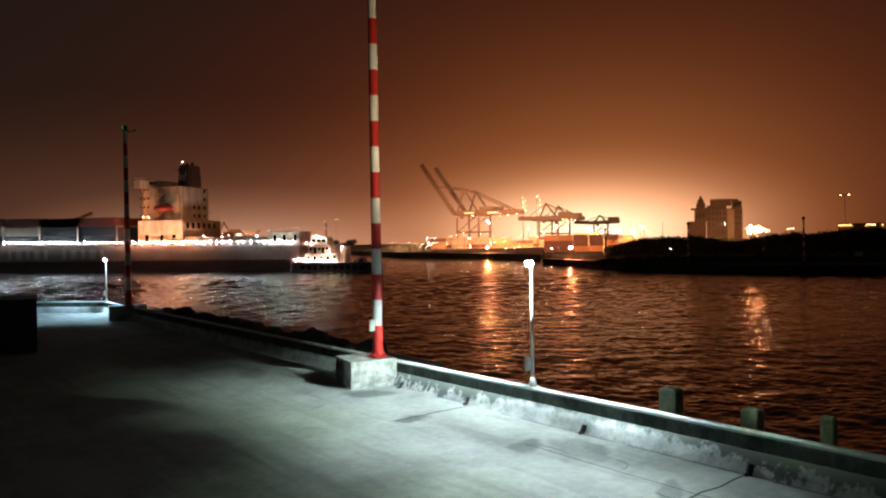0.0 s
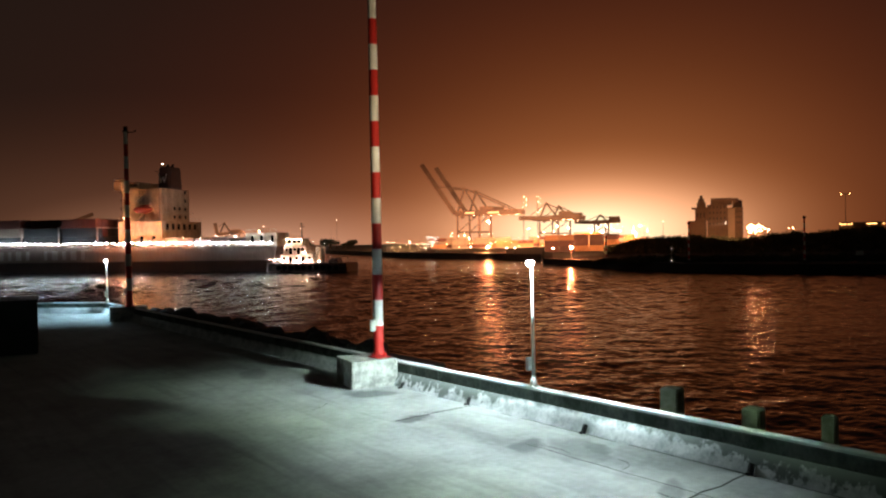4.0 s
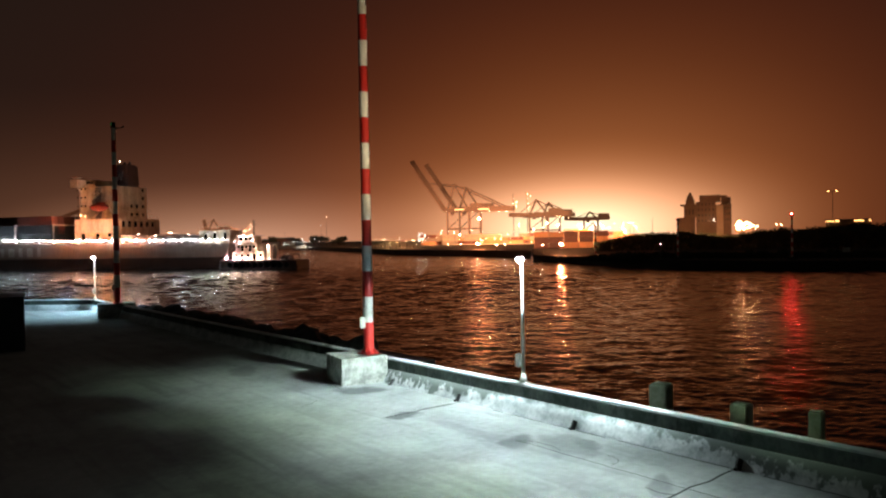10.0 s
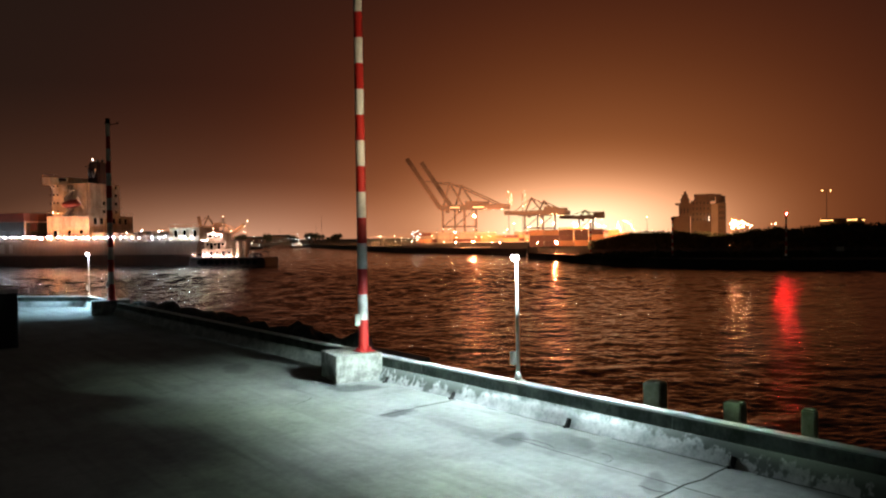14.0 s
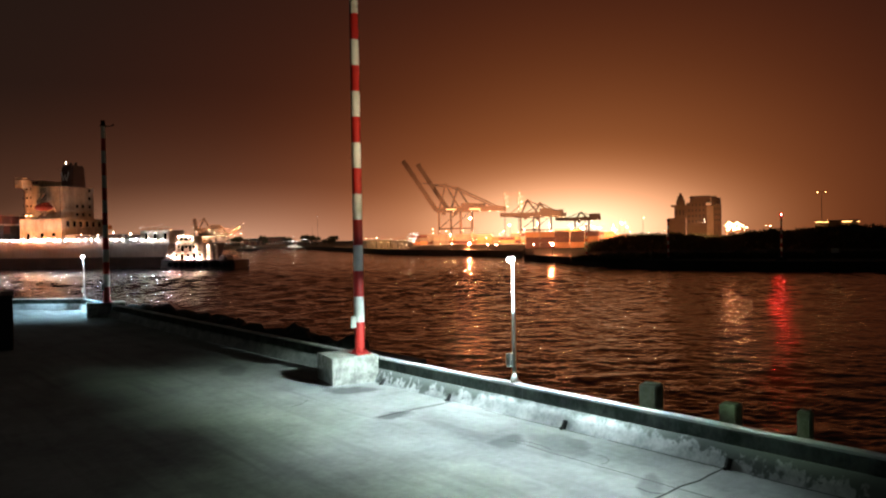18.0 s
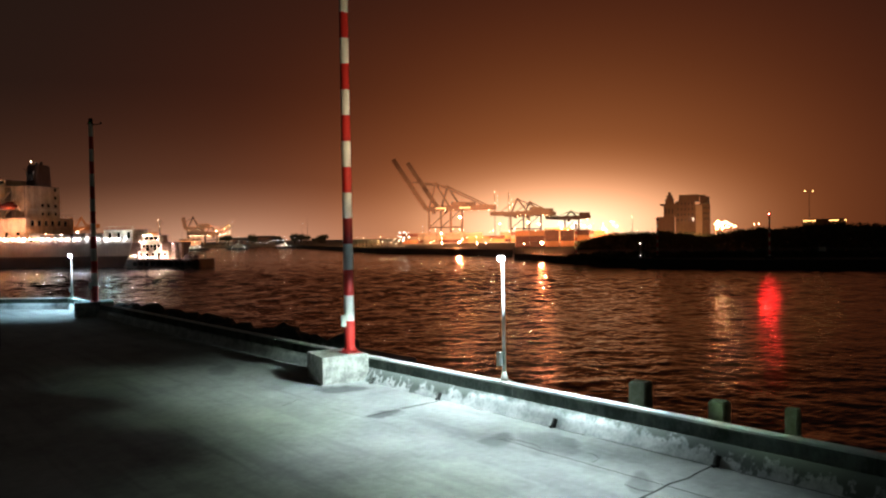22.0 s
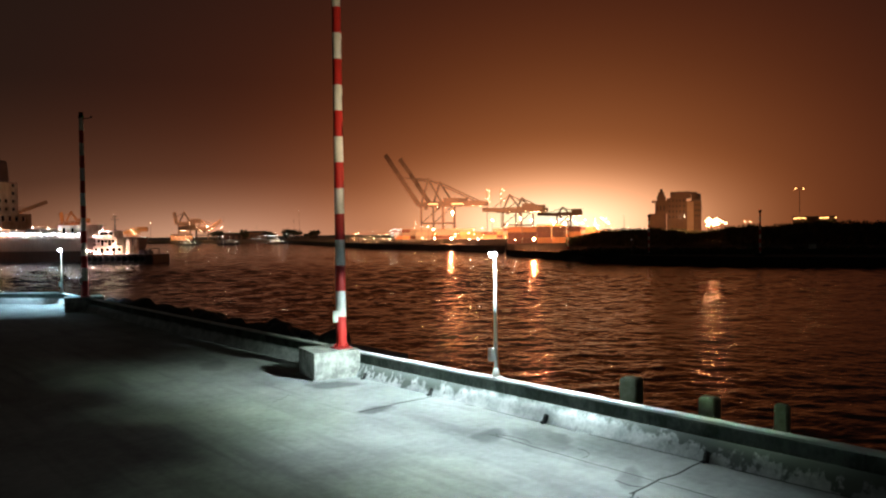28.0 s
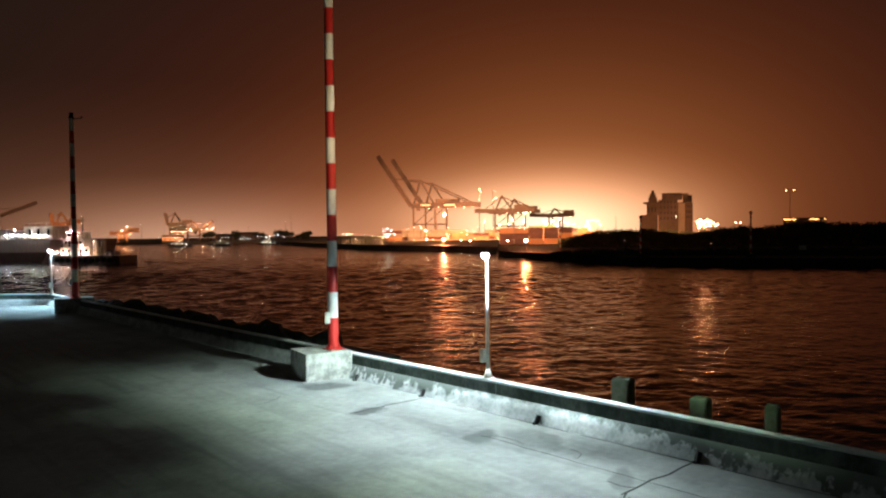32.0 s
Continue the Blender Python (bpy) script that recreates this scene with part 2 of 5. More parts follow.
def skirt_material(name, share):
    """Pale render whose upper edge is eaten into by dark algae running down in tongues."""
    m = mat(name, (0.66, 0.67, 0.66), 0.92, other=(0.34, 0.37, 0.37), scale=2.4, fine=14, bump=0.6, bump_dist=0.015, mix=0.4, half=0.14)
    nt = m.node_tree
    b = nt.nodes["Principled BSDF"]
    pale = b.inputs["Base Color"].links[0].from_socket
    tc = nt.nodes.new("ShaderNodeTexCoord")
    sep = nt.nodes.new("ShaderNodeSeparateXYZ")
    nt.links.new(tc.outputs["Object"], sep.inputs[0])
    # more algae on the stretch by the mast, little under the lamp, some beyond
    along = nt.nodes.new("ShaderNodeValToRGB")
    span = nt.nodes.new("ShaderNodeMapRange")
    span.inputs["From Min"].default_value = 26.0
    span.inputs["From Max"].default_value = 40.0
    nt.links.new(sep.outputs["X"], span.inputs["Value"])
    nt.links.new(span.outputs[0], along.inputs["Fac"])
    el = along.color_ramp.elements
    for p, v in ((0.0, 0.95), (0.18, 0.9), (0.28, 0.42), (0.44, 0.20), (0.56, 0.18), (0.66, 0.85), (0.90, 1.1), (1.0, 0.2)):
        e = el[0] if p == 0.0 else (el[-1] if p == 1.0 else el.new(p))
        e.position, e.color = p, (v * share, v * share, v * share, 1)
    total = None
    for scale, squash, weight in ((2.2, 0.7, 0.34), (7.0, 0.55, 0.36), (22.0, 0.7, 0.12)):
        mp = nt.nodes.new("ShaderNodeMapping")
        mp.inputs["Scale"].default_value = (1, 1, squash)
        nt.links.new(tc.outputs["Object"], mp.inputs["Vector"])
        n = nt.nodes.new("ShaderNodeTexNoise")
        n.inputs["Scale"].default_value = scale
        n.inputs["Detail"].default_value = 5
        nt.links.new(mp.outputs["Vector"], n.inputs["Vector"])
        k = nt.nodes.new("ShaderNodeMath")
        k.operation = "MULTIPLY_ADD"
        k.inputs[1].default_value = weight
        k.inputs[2].default_value = -0.40 * weight
        nt.links.new(n.outputs["Fac"], k.inputs[0])
        if total is None:
            total = k.outputs[0]
        else:
            a = nt.nodes.new("ShaderNodeMath")
            nt.links.new(total, a.inputs[0])
            nt.links.new(k.outputs[0], a.inputs[1])
            total = a.outputs[0]
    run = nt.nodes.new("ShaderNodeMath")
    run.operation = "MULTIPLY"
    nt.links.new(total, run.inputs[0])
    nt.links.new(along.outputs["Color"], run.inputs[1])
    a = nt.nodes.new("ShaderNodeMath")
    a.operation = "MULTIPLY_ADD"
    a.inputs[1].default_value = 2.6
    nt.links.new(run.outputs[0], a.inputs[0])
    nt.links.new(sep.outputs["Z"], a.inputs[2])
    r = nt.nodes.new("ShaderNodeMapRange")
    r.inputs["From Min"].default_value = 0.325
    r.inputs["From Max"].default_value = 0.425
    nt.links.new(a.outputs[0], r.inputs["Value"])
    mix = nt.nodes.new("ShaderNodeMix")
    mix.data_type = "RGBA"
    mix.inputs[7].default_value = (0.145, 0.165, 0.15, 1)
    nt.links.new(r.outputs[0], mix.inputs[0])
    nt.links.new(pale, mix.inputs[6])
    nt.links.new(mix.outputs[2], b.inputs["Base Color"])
    return m


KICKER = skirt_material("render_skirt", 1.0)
# Fewer dark tongues: brightness beside the far lamp is put into the colour.
KICKER_LIT = skirt_material("lit_render_skirt", 0.2)
BLOCK = mat("block_concrete", (0.46, 0.46, 0.42), 0.92, other=(0.20, 0.21, 0.19), scale=2.8, fine=13, half=0.115, bump=0.7, bump_dist=0.02, mix=0.5)
JOINT = mat("joint_filler", (0.035, 0.035, 0.033), 0.9, scale=6, fine=30)
RED = mat("red_paint", (0.50, 0.018, 0.014), 0.5, other=(0.36, 0.02, 0.016), scale=3, fine=25, bump=0.15)
WHITE = mat("white_paint", (0.78, 0.78, 0.74), 0.5, other=(0.55, 0.53, 0.48), scale=3, fine=25, bump=0.15)
GALV = mat("galvanised_steel", (0.80, 0.82, 0.82), 0.55, 0.0, other=(0.62, 0.64, 0.64), scale=5, fine=40)
DARK_METAL = mat("dark_metal", (0.03, 0.03, 0.03), 0.5, 0.5, scale=8, fine=40)
SHUTTER = mat("matt_black_drum", (0.004, 0.004, 0.004), 1.0, scale=8, fine=40)
SHUTTER.node_tree.nodes["Principled BSDF"].inputs["Specular IOR Level"].default_value = 0.0
PIPE = mat("black_plastic", (0.012, 0.012, 0.012), 0.5, scale=8, fine=40)
ROCK = mat("dark_rock", (0.045, 0.045, 0.04), 0.9, other=(0.02, 0.022, 0.018), scale=1.5, fine=9, bump=0.8, bump_dist=0.05)
PILE = mat("mossy_concrete", (0.36, 0.39, 0.29), 0.95, other=(0.16, 0.20, 0.10), scale=4, fine=18, bump=0.7, bump_dist=0.02)
HUT = mat("dull_render", (0.04, 0.042, 0.04), 0.95, scale=1.2, fine=10, bump=0.3)
HULL = mat("hull_paint", (0.34, 0.27, 0.235), 0.5, other=(0.25, 0.19, 0.165), scale=0.15, fine=1.2, streak=3)
HULL_LOW = mat("hull_low_paint", (0.09, 0.055, 0.045), 0.5, other=(0.06, 0.04, 0.035), scale=0.15, fine=1.2, streak=3)
HOUSE = mat("ship_white", (0.72, 0.60, 0.45), 0.55, other=(0.44, 0.33, 0.23), scale=0.45, fine=2.4, streak=3, half=0.14)
FUNNEL = mat("funnel_paint", (0.085, 0.055, 0.05), 0.5, scale=0.4, fine=2)
LETTER = mat("letter_paint", (0.55, 0.50, 0.46), 0.5, scale=0.6, fine=2)
BOX_RED = mat("container_red", (0.12, 0.034, 0.024), 0.6, scale=0.5, fine=3, streak=3, random_tint=0.35)
BOX_WHITE = mat("container_white", (0.27, 0.22, 0.175), 0.6, scale=0.5, fine=3, streak=3, random_tint=0.2)
BOX_BLUE = mat("container_blue", (0.022, 0.026, 0.030), 0.6, scale=0.5, fine=3, streak=3, random_tint=0.35)
ORANGE_PAINT = mat("lifeboat_orange", (0.20, 0.028, 0.016), 0.5, scale=0.8, fine=4)
GLASS_DARK = mat("dark_glass", (0.012, 0.012, 0.014), 0.12, scale=2, fine=8)
CRANE_PAINT = mat("crane_paint", (0.12, 0.074, 0.056), 0.6, other=(0.085, 0.052, 0.040), scale=0.3, fine=2)
CRANE_YELLOW = mat("crane_yellow", (0.42, 0.20, 0.085), 0.6, scale=0.3, fine=2)
SOIL = mat("dark_ground", (0.05, 0.045, 0.035), 0.95, other=(0.03, 0.028, 0.022), scale=0.05, fine=0.6, bump=0.4, bump_dist=0.1)
SEAWALL = mat("sea_wall", (0.06, 0.055, 0.05), 0.95, scale=0.2, fine=2, bump=0.3, bump_dist=0.05)
LEAF = mat("night_foliage", (0.075, 0.085, 0.045), 0.8, other=(0.04, 0.05, 0.028), scale=0.4, fine=3)
BARK = mat("bark", (0.06, 0.045, 0.03), 0.95, scale=2, fine=10)
BUILDING = mat("building_render", (0.25, 0.17, 0.115), 0.9, other=(0.17, 0.115, 0.08), scale=0.15, fine=1.2, streak=3)
# Paler than BUILDING: the floodlight's glare on this bay is in the colour.
LIT_BAY = mat("glare_lit_render", (0.52, 0.40, 0.29), 0.9, other=(0.42, 0.31, 0.22), scale=0.2, fine=1.4)
WINDOW_DIM = mat("dim_window", (0.11, 0.075, 0.055), 0.3, scale=0.6, fine=3)
STEEL_DIM = mat("mast_steel", (0.16, 0.14, 0.12), 0.6, 0.3, scale=1, fine=6)

LAMP_WHITE = glow("led_white", (0.80, 0.93, 1.0), 300)
LAMP_DECK = glow("deck_lamp_white", (0.84, 0.93, 1.0), 480)
LAMP_SODIUM = glow("sodium_lamp", (1.0, 0.47, 0.20), 60)
LAMP_FLOOD = glow("sodium_flood", (1.0, 0.50, 0.26), 220)
LAMP_PALE = glow("pale_lamp", (1.0, 0.85, 0.62), 80)
LAMP_SHIP = glow("ship_flood", (1.0, 0.33, 0.11), 720)
LAMP_STREAK = glow("water_front_flood", (1.0, 0.27, 0.10), 3600)
BOX_ORANGE = mat("container_orange", (0.55, 0.24, 0.10), 0.6, scale=0.5, fine=3, streak=3, random_tint=0.25)
LAMP_DIM = glow("dim_sodium_lamp", (1.0, 0.50, 0.16), 9)
LAMP_GALLERY = glow("gallery_light", (1.0, 0.62, 0.36), 0.75)
LAMP_SMALL = glow("small_pale_lamp", (1.0, 0.88, 0.70), 9)
LAMP_BERTH = glow("berth_white_lamp", (1.0, 0.93, 0.80), 13)
LAMP_TUG = glow("tug_work_lamp", (1.0, 0.68, 0.56), 2600)
LAMP_GLARE = glow("glaring_flood", (1.0, 0.21, 0.07), 300)
LAMP_GREEN = glow("green_beacon", (0.006, 1.0, 0.13), 900)
LAMP_RED = glow("red_beacon", (1.0, 0.022, 0.018), 6500)
GLARE_HALO = glow("glare_halo", (1.0, 0.62, 0.34), 9)


# ---- mesh helpers ----
def box(bm, c, s, rz=0.0, taper=1.0):
    """A box with its centre at c and the sizes s; taper narrows its top."""
    r = bmesh.ops.create_cube(bm, size=1.0)
    for v in r["verts"]:
        k = taper if v.co.z > 0 else 1.0
        v.co = Vector((v.co.x * s[0] * k, v.co.y * s[1] * k, v.co.z * s[2]))
    m = Matrix.Translation(c) @ Matrix.Rotation(radians(rz), 4, "Z")
    bmesh.ops.transform(bm, matrix=m, verts=r["verts"])
    return r["verts"]


def rod(bm, a, b, ra, rb=None, seg=10):
    """A round bar from a to b."""
    a, b = Vector(a), Vector(b)
    rb = ra if rb is None else rb
    d = b - a
    r = bmesh.ops.create_cone(bm, cap_ends=True, segments=seg, radius1=ra, radius2=rb, depth=d.length)
    m = Matrix.Translation((a + b) / 2) @ d.to_track_quat("Z", "Y").to_matrix().to_4x4()
    bmesh.ops.transform(bm, matrix=m, verts=r["verts"])
    return r["verts"]


def beam(bm, a, b, w, h=None):
    """A square bar from a to b."""
    a, b = Vector(a), Vector(b)
    d = b - a
    r = bmesh.ops.create_cube(bm, size=1.0)
    m = Matrix.Translation((a + b) / 2) @ d.to_track_quat("Z", "Y").to_matrix().to_4x4() @ Matrix.Diagonal((w, h or w, d.length, 1))
    bmesh.ops.transform(bm, matrix=m, verts=r["verts"])
    return r["verts"]


def ball(bm, c, r, squash=1.0, sub=2):
    q = bmesh.ops.create_icosphere(bm, subdivisions=sub, radius=r)
    bmesh.ops.transform(bm, matrix=Matrix.Translation(c) @ Matrix.Diagonal((1, 1, squash, 1)), verts=q["verts"])
    return q["verts"]


def prism(bm, outline, z0, z1):
    """An upright solid on an outline of (x, y) points, anticlockwise."""
    lo = [bm.verts.new((x, y, z0)) for x, y in outline]
    hi = [bm.verts.new((x, y, z1)) for x, y in outline]
    n = len(outline)
    bm.faces.new(hi)
    bm.faces.new(lo[::-1])
    for i in range(n):
        bm.faces.new((lo[i], lo[(i + 1) % n], hi[(i + 1) % n], hi[i]))


def mesh_of(bm, name, material, bevel=0.0, smooth=False):
    if bevel:
        bmesh.ops.bevel(bm, geom=list(bm.edges), offset=bevel, segments=2, affect="EDGES", clamp_overlap=True)
    me = bpy.data.meshes.new(name)
    bmesh.ops.recalc_face_normals(bm, faces=bm.faces)
    bm.to_mesh(me)
    bm.free()
    me.materials.append(material)
    if smooth:
        for p in me.polygons:
            p.use_smooth = True
    return me


def part(name, bm, material, parent, label="", bevel=0.0, smooth=False, m=None):
    """One mesh object under a thing or a part."""
    ob = new(name, mesh_of(bm, name, material, bevel, smooth))
    ob.parent = parent
    if m is not None:
        ob.matrix_basis = m
    if label:
        tagged(ob, label)
    return ob


def solid(name, bm, material, label, category, kind="structure", bevel=0.0, smooth=False, m=None):
    ob = new(name, mesh_of(bm, name, material, bevel, smooth))
    if m is not None:
        ob.matrix_basis = m
    return tagged(ob, label, category, kind=kind)


def thing(name, m, label, category, group="", kind=""):
    ob = new(name)
    ob.empty_display_size = 0.2
    ob.matrix_basis = m
    return tagged(ob, label, category, group, kind)


# ---- water, quay, parapet ----
FACE, CREST, THICK = 11.76, 0.66, 0.23           # inner face and height of the parapet
BEND = 48.0                         # where the quay turns inland
BEND_DIR = Vector((-0.70, 0.714, 0))


def water_sheet():
    """One sheet to the horizon: fine rings of waves off the quay, wider rings farther out, calm beyond."""
    radii, r = [], 9.0
    while r < 3600:
        radii.append(r)
        r += max(0.125, 0.000032 * r * r) if r < 420 else 0.15 * r
    radii = np.array(radii)
    fine = np.linspace(radians(2.0), radians(84.0), 680)
    bearings = np.concatenate((fine, np.linspace(radians(84.0), radians(362.0), 48)[1:-1]))
    rr, aa = np.meshgrid(radii, bearings, indexing="ij")
    x, y = rr * np.sin(aa), rr * np.cos(aa)
    gap = np.maximum(np.gradient(radii)[:, None], rr * (fine[1] - fine[0]))
    z, full, kept = np.zeros_like(x), 0.0, np.zeros_like(x)
    rng = np.random.RandomState(4)
    for k in range(72):
        length = 0.30 * (9.0 / 0.30) ** (k / 71)
        way = radians(38 + 180 * (k % 2)) + rng.normal(0, 1.0)
        slope = WAVE_SLOPE * (1.30 - 0.95 * k / 71) * (1.0 + 0.35 * rng.normal())
        wave = 2 * math.pi / length
        keep = np.clip((length / gap - 2.2) / 1.4, 0, 1)
        along, across = x * math.sin(way) + y * math.cos(way), x * math.cos(way) - y * math.sin(way)
        bend = 0.9 * np.sin(across * wave * 0.23 + rng.uniform(0, 6.28)) + rng.uniform(0, 6.28)
        z += keep * slope / wave * np.sin(along * wave + bend)
        full += slope ** 2
        kept += (keep * slope) ** 2
    # where the rings are too wide for the short waves, the long ones stand as steep as all together
    z *= np.clip(np.sqrt(full / np.maximum(kept, 1e-9)), 1.0, 2.4)
    # gusts ruffle some stretches more than others
    gust = 1.0 + 0.35 * np.sin(x * 0.050 + 1.3 * np.sin(y * 0.031)) * np.sin(y * 0.043 + 0.8)
    edge = np.clip((aa - radians(2.0)) / radians(3.0), 0, 1) * np.clip((radians(84.0) - aa) / radians(3.0), 0, 1)
    z *= gust * edge * np.clip((900 - rr) / 400, 0, 1)
    nr, na = x.shape
    verts = np.stack((x, y, z), -1).reshape(-1, 3)
    i, j = np.meshgrid(np.arange(nr - 1), np.arange(na), indexing="ij")
    q = (j + 1) % na
    faces = np.stack((i * na + j, (i + 1) * na + j, (i + 1) * na + q, i * na + q), -1).reshape(-1, 4)
    me = bpy.data.meshes.new("water")
    me.vertices.add(len(verts))
    me.vertices.foreach_set("co", verts.ravel())
    me.loops.add(faces.size)
    me.loops.foreach_set("vertex_index", faces[:, ::-1].ravel())
    me.polygons.add(len(faces))
    me.polygons.foreach_set("loop_start", np.arange(0, faces.size, 4))
    me.polygons.foreach_set("use_smooth", np.ones(len(faces), dtype=bool))
    me.update(calc_edges=True)
    me.validate()
    me.materials.append(water_material())
    ob = new("water", me)
    ob.matrix_basis = pose(0, 0, WATER)
    return tagged(ob, "dark rippled harbour water reflecting the port lights", "water", kind="structure")


water = water_sheet()


def quay():
    bm = bmesh.new()
    far = Vector((FACE + THICK, BEND, 0)) + BEND_DIR * 60
    prism(bm, [(-60, -40), (FACE + THICK, -40), (FACE + THICK, BEND), (far.x, far.y), (-60, far.y)], -7.0, 0.0)
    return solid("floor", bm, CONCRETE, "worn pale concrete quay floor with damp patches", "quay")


floor = quay()


def parapet(name, start, direction, length, label, skirt=KICKER):
    """A low sea wall: an upright crest with a rough render skirt at the foot of its inner face."""
    wall = thing(name, Matrix.Translation(start) @ Matrix.Rotation(math.atan2(direction.y, direction.x), 4, "Z"), label, "parapet wall", kind="structure")
    steps = int(length / 3.6)
    seg = length / steps
    for i in range(steps):
        bm = bmesh.new()
        box(bm, (seg * (i + 0.5), -THICK / 2, (CREST - 0.05) / 2), (seg - 0.012, THICK, CREST - 0.05))
        segment = part("wall_segment", bm, WALL_CONCRETE, wall, "dark algae-stained upper face, its shade in the colour", bevel=0.012)
        bm = bmesh.new()
        rings, cuts = [], 40
        for k in range(cuts + 1):
            x = seg * i + 0.005 + (seg - 0.010) * k / cuts
            wob = [noise.noise(Vector((x * f + start.x, q, i * 0.3))) for f, q in ((1.3, 0.0), (5.0, 3.0), (9.0, 6.0))]
            lip, back, top = -0.020 + 0.010 * wob[1] + 0.006 * wob[2], -THICK - 0.006 + 0.008 * wob[2], CREST + 0.005 * wob[0] + 0.004 * wob[1]
            rings.append([bm.verts.new(p) for p in ((x, lip, CREST - 0.048), (x, lip, top - 0.012), (x, lip - 0.012, top), (x, back + 0.012, top), (x, back, top - 0.012), (x, back, CREST - 0.048))])
        for p, q in zip(rings, rings[1:]):
            for k in range(6):
                bm.faces.new((p[k], q[k], q[(k + 1) % 6], p[(k + 1) % 6]))
        bm.faces.new(rings[0])
        bm.faces.new(rings[-1][::-1])
        part("coping", bm, LIT_COPING, segment, "worn coping, paler for the light on the crest")
    bm = bmesh.new()
    n = int(length / 0.12)
    rows = []
    for i in range(n + 1):
        x = length * i / n
        a = noise.noise(Vector((x * 0.9, 3.1, 0)))
        b = noise.noise(Vector((x * 3.1, 7.7, 0)))
        top = 0.365 + 0.008 * a + 0.004 * b
        out = 0.20 + 0.012 * a + 0.006 * b
        rows.append([bm.verts.new(p) for p in ((x, -0.01, top), (x, 0.045, top - 0.015), (x, out * 0.62, top * 0.52), (x, out, 0.05), (x, out + 0.035, -0.01))])
    for p, q in zip(rows, rows[1:]):
        for k in range(4):
            bm.faces.new((p[k], q[k], q[k + 1], p[k + 1]))
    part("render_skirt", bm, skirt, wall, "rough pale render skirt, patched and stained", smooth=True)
    return wall


parapet("wall_east", Vector((FACE, -22.0, 0)), Vector((0, 1, 0)), BEND + 22.0, "weathered concrete parapet wall along the quay edge")
parapet("wall_north", Vector((FACE, BEND, 0)), BEND_DIR, 28.0, "concrete parapet wall lit blue-white beside its lamp", KICKER_LIT)


def floor_marks():
    """Slab joints on the quay floor."""
    bm = bmesh.new()
    for y in (6.25, 13.3):
        jag = [Vector((FACE - 0.2 - 0.45 * k, y + 0.05 * noise.noise(Vector((k * 0.8, y, 2))), 0.002)) for k in range(6)]
        for p, q in zip(jag, jag[1:]):
            beam(bm, p, q, 0.035, 0.006)
    for k in range(16):
        y0, y1 = 10.0 - 0.4 * k, 10.0 - 0.4 * (k + 1)
        beam(bm, (10.1 + 0.06 * noise.noise(Vector((y0, 5, 0))), y0, 0.001), (10.1 + 0.06 * noise.noise(Vector((y1, 5, 0))), y1, 0.001), 0.014, 0.005)
    for k in range(28):
        if k % 9 != 8:
            y0 = 3.2 + 0.32 * k
            beam(bm, (FACE - 0.246 + 0.01 * noise.noise(Vector((y0, 1, 0))), y0, 0.002), (FACE - 0.246 + 0.01 * noise.noise(Vector((y0 + 0.32, 1, 0))), y0 + 0.33, 0.002), 0.022, 0.007)
    rng = random.Random(12)
    for x, y, turn, steps, w in ((9.42, 6.22, 200, 7, 0.030), (9.75, 6.25, 150, 5, 0.022), (9.3, 6.1, 250, 4, 0.018), (10.9, 13.28, 185, 8, 0.020), (10.2, 9.9, 265, 9, 0.012), (10.6, 8.2, 280, 6, 0.010), (9.1, 16.0, 240, 7, 0.010)):
        p = Vector((x, y, 0.001))
        for k in range(steps):
            turn += rng.uniform(-28, 28)
            q = p + Vector((math.cos(radians(turn)), math.sin(radians(turn)), 0)) * rng.uniform(0.07, 0.14)
            beam(bm, p, q, w * (1 - 0.6 * k / steps), 0.005)
            p = q
    solid("slab_joint", bm, JOINT, "dark cracked joints between the concrete slabs", "joint")


floor_marks()


# ---- things on the quay ----
def scupper(y, size):
    t = thing("drain_pipe", pose(FACE - 0.21, y, 0), "black plastic drain pipe stub at the foot of the parapet", "drain pipe", "drains along the parapet")
    bm = bmesh.new()
    rod(bm, (-0.045, 0, -0.01), (0.05, 0, size * 2.5), size * 0.86, size * 0.80, 14)
    pipe = part("pipe", bm, PIPE, t, smooth=False)
    bm = bmesh.new()
    rod(bm, (-0.062, 0, size * 0.55), (-0.120, 0, size * 0.35), size * 0.52, size * 0.52, 12)
    part("outlet", bm, JOINT, pipe)


for y, s in ((16.2, 0.055), (13.42, 0.062), (9.78, 0.066), (6.2, 0.068)):
    scupper(y, s)


def foundation_block(m, label, w=1.34, d=1.38):
    t = thing("foundation_block", m, label, "concrete block", "mast foundations")
    bm = bmesh.new()
    box(bm, (w / 2, d / 2, 0.38), (w, d, 0.76))
    part("block", bm, BLOCK, t, bevel=0.014)
    bm = bmesh.new()
    box(bm, (w / 2 - 0.05, d / 2 - 0.05, -0.005), (w + 0.16, d + 0.18, 0.05))
    part("footing", bm, CONCRETE, t, bevel=0.012)
    return t


foundation_block(pose(10.38, 16.88, 0, 0, 0, -13), "square weathered concrete block under the striped mast")
foundation_block(pose(10.55, 41.9, 0, 0, 0, -13), "dark wide concrete block under the far striped mast", 1.92)


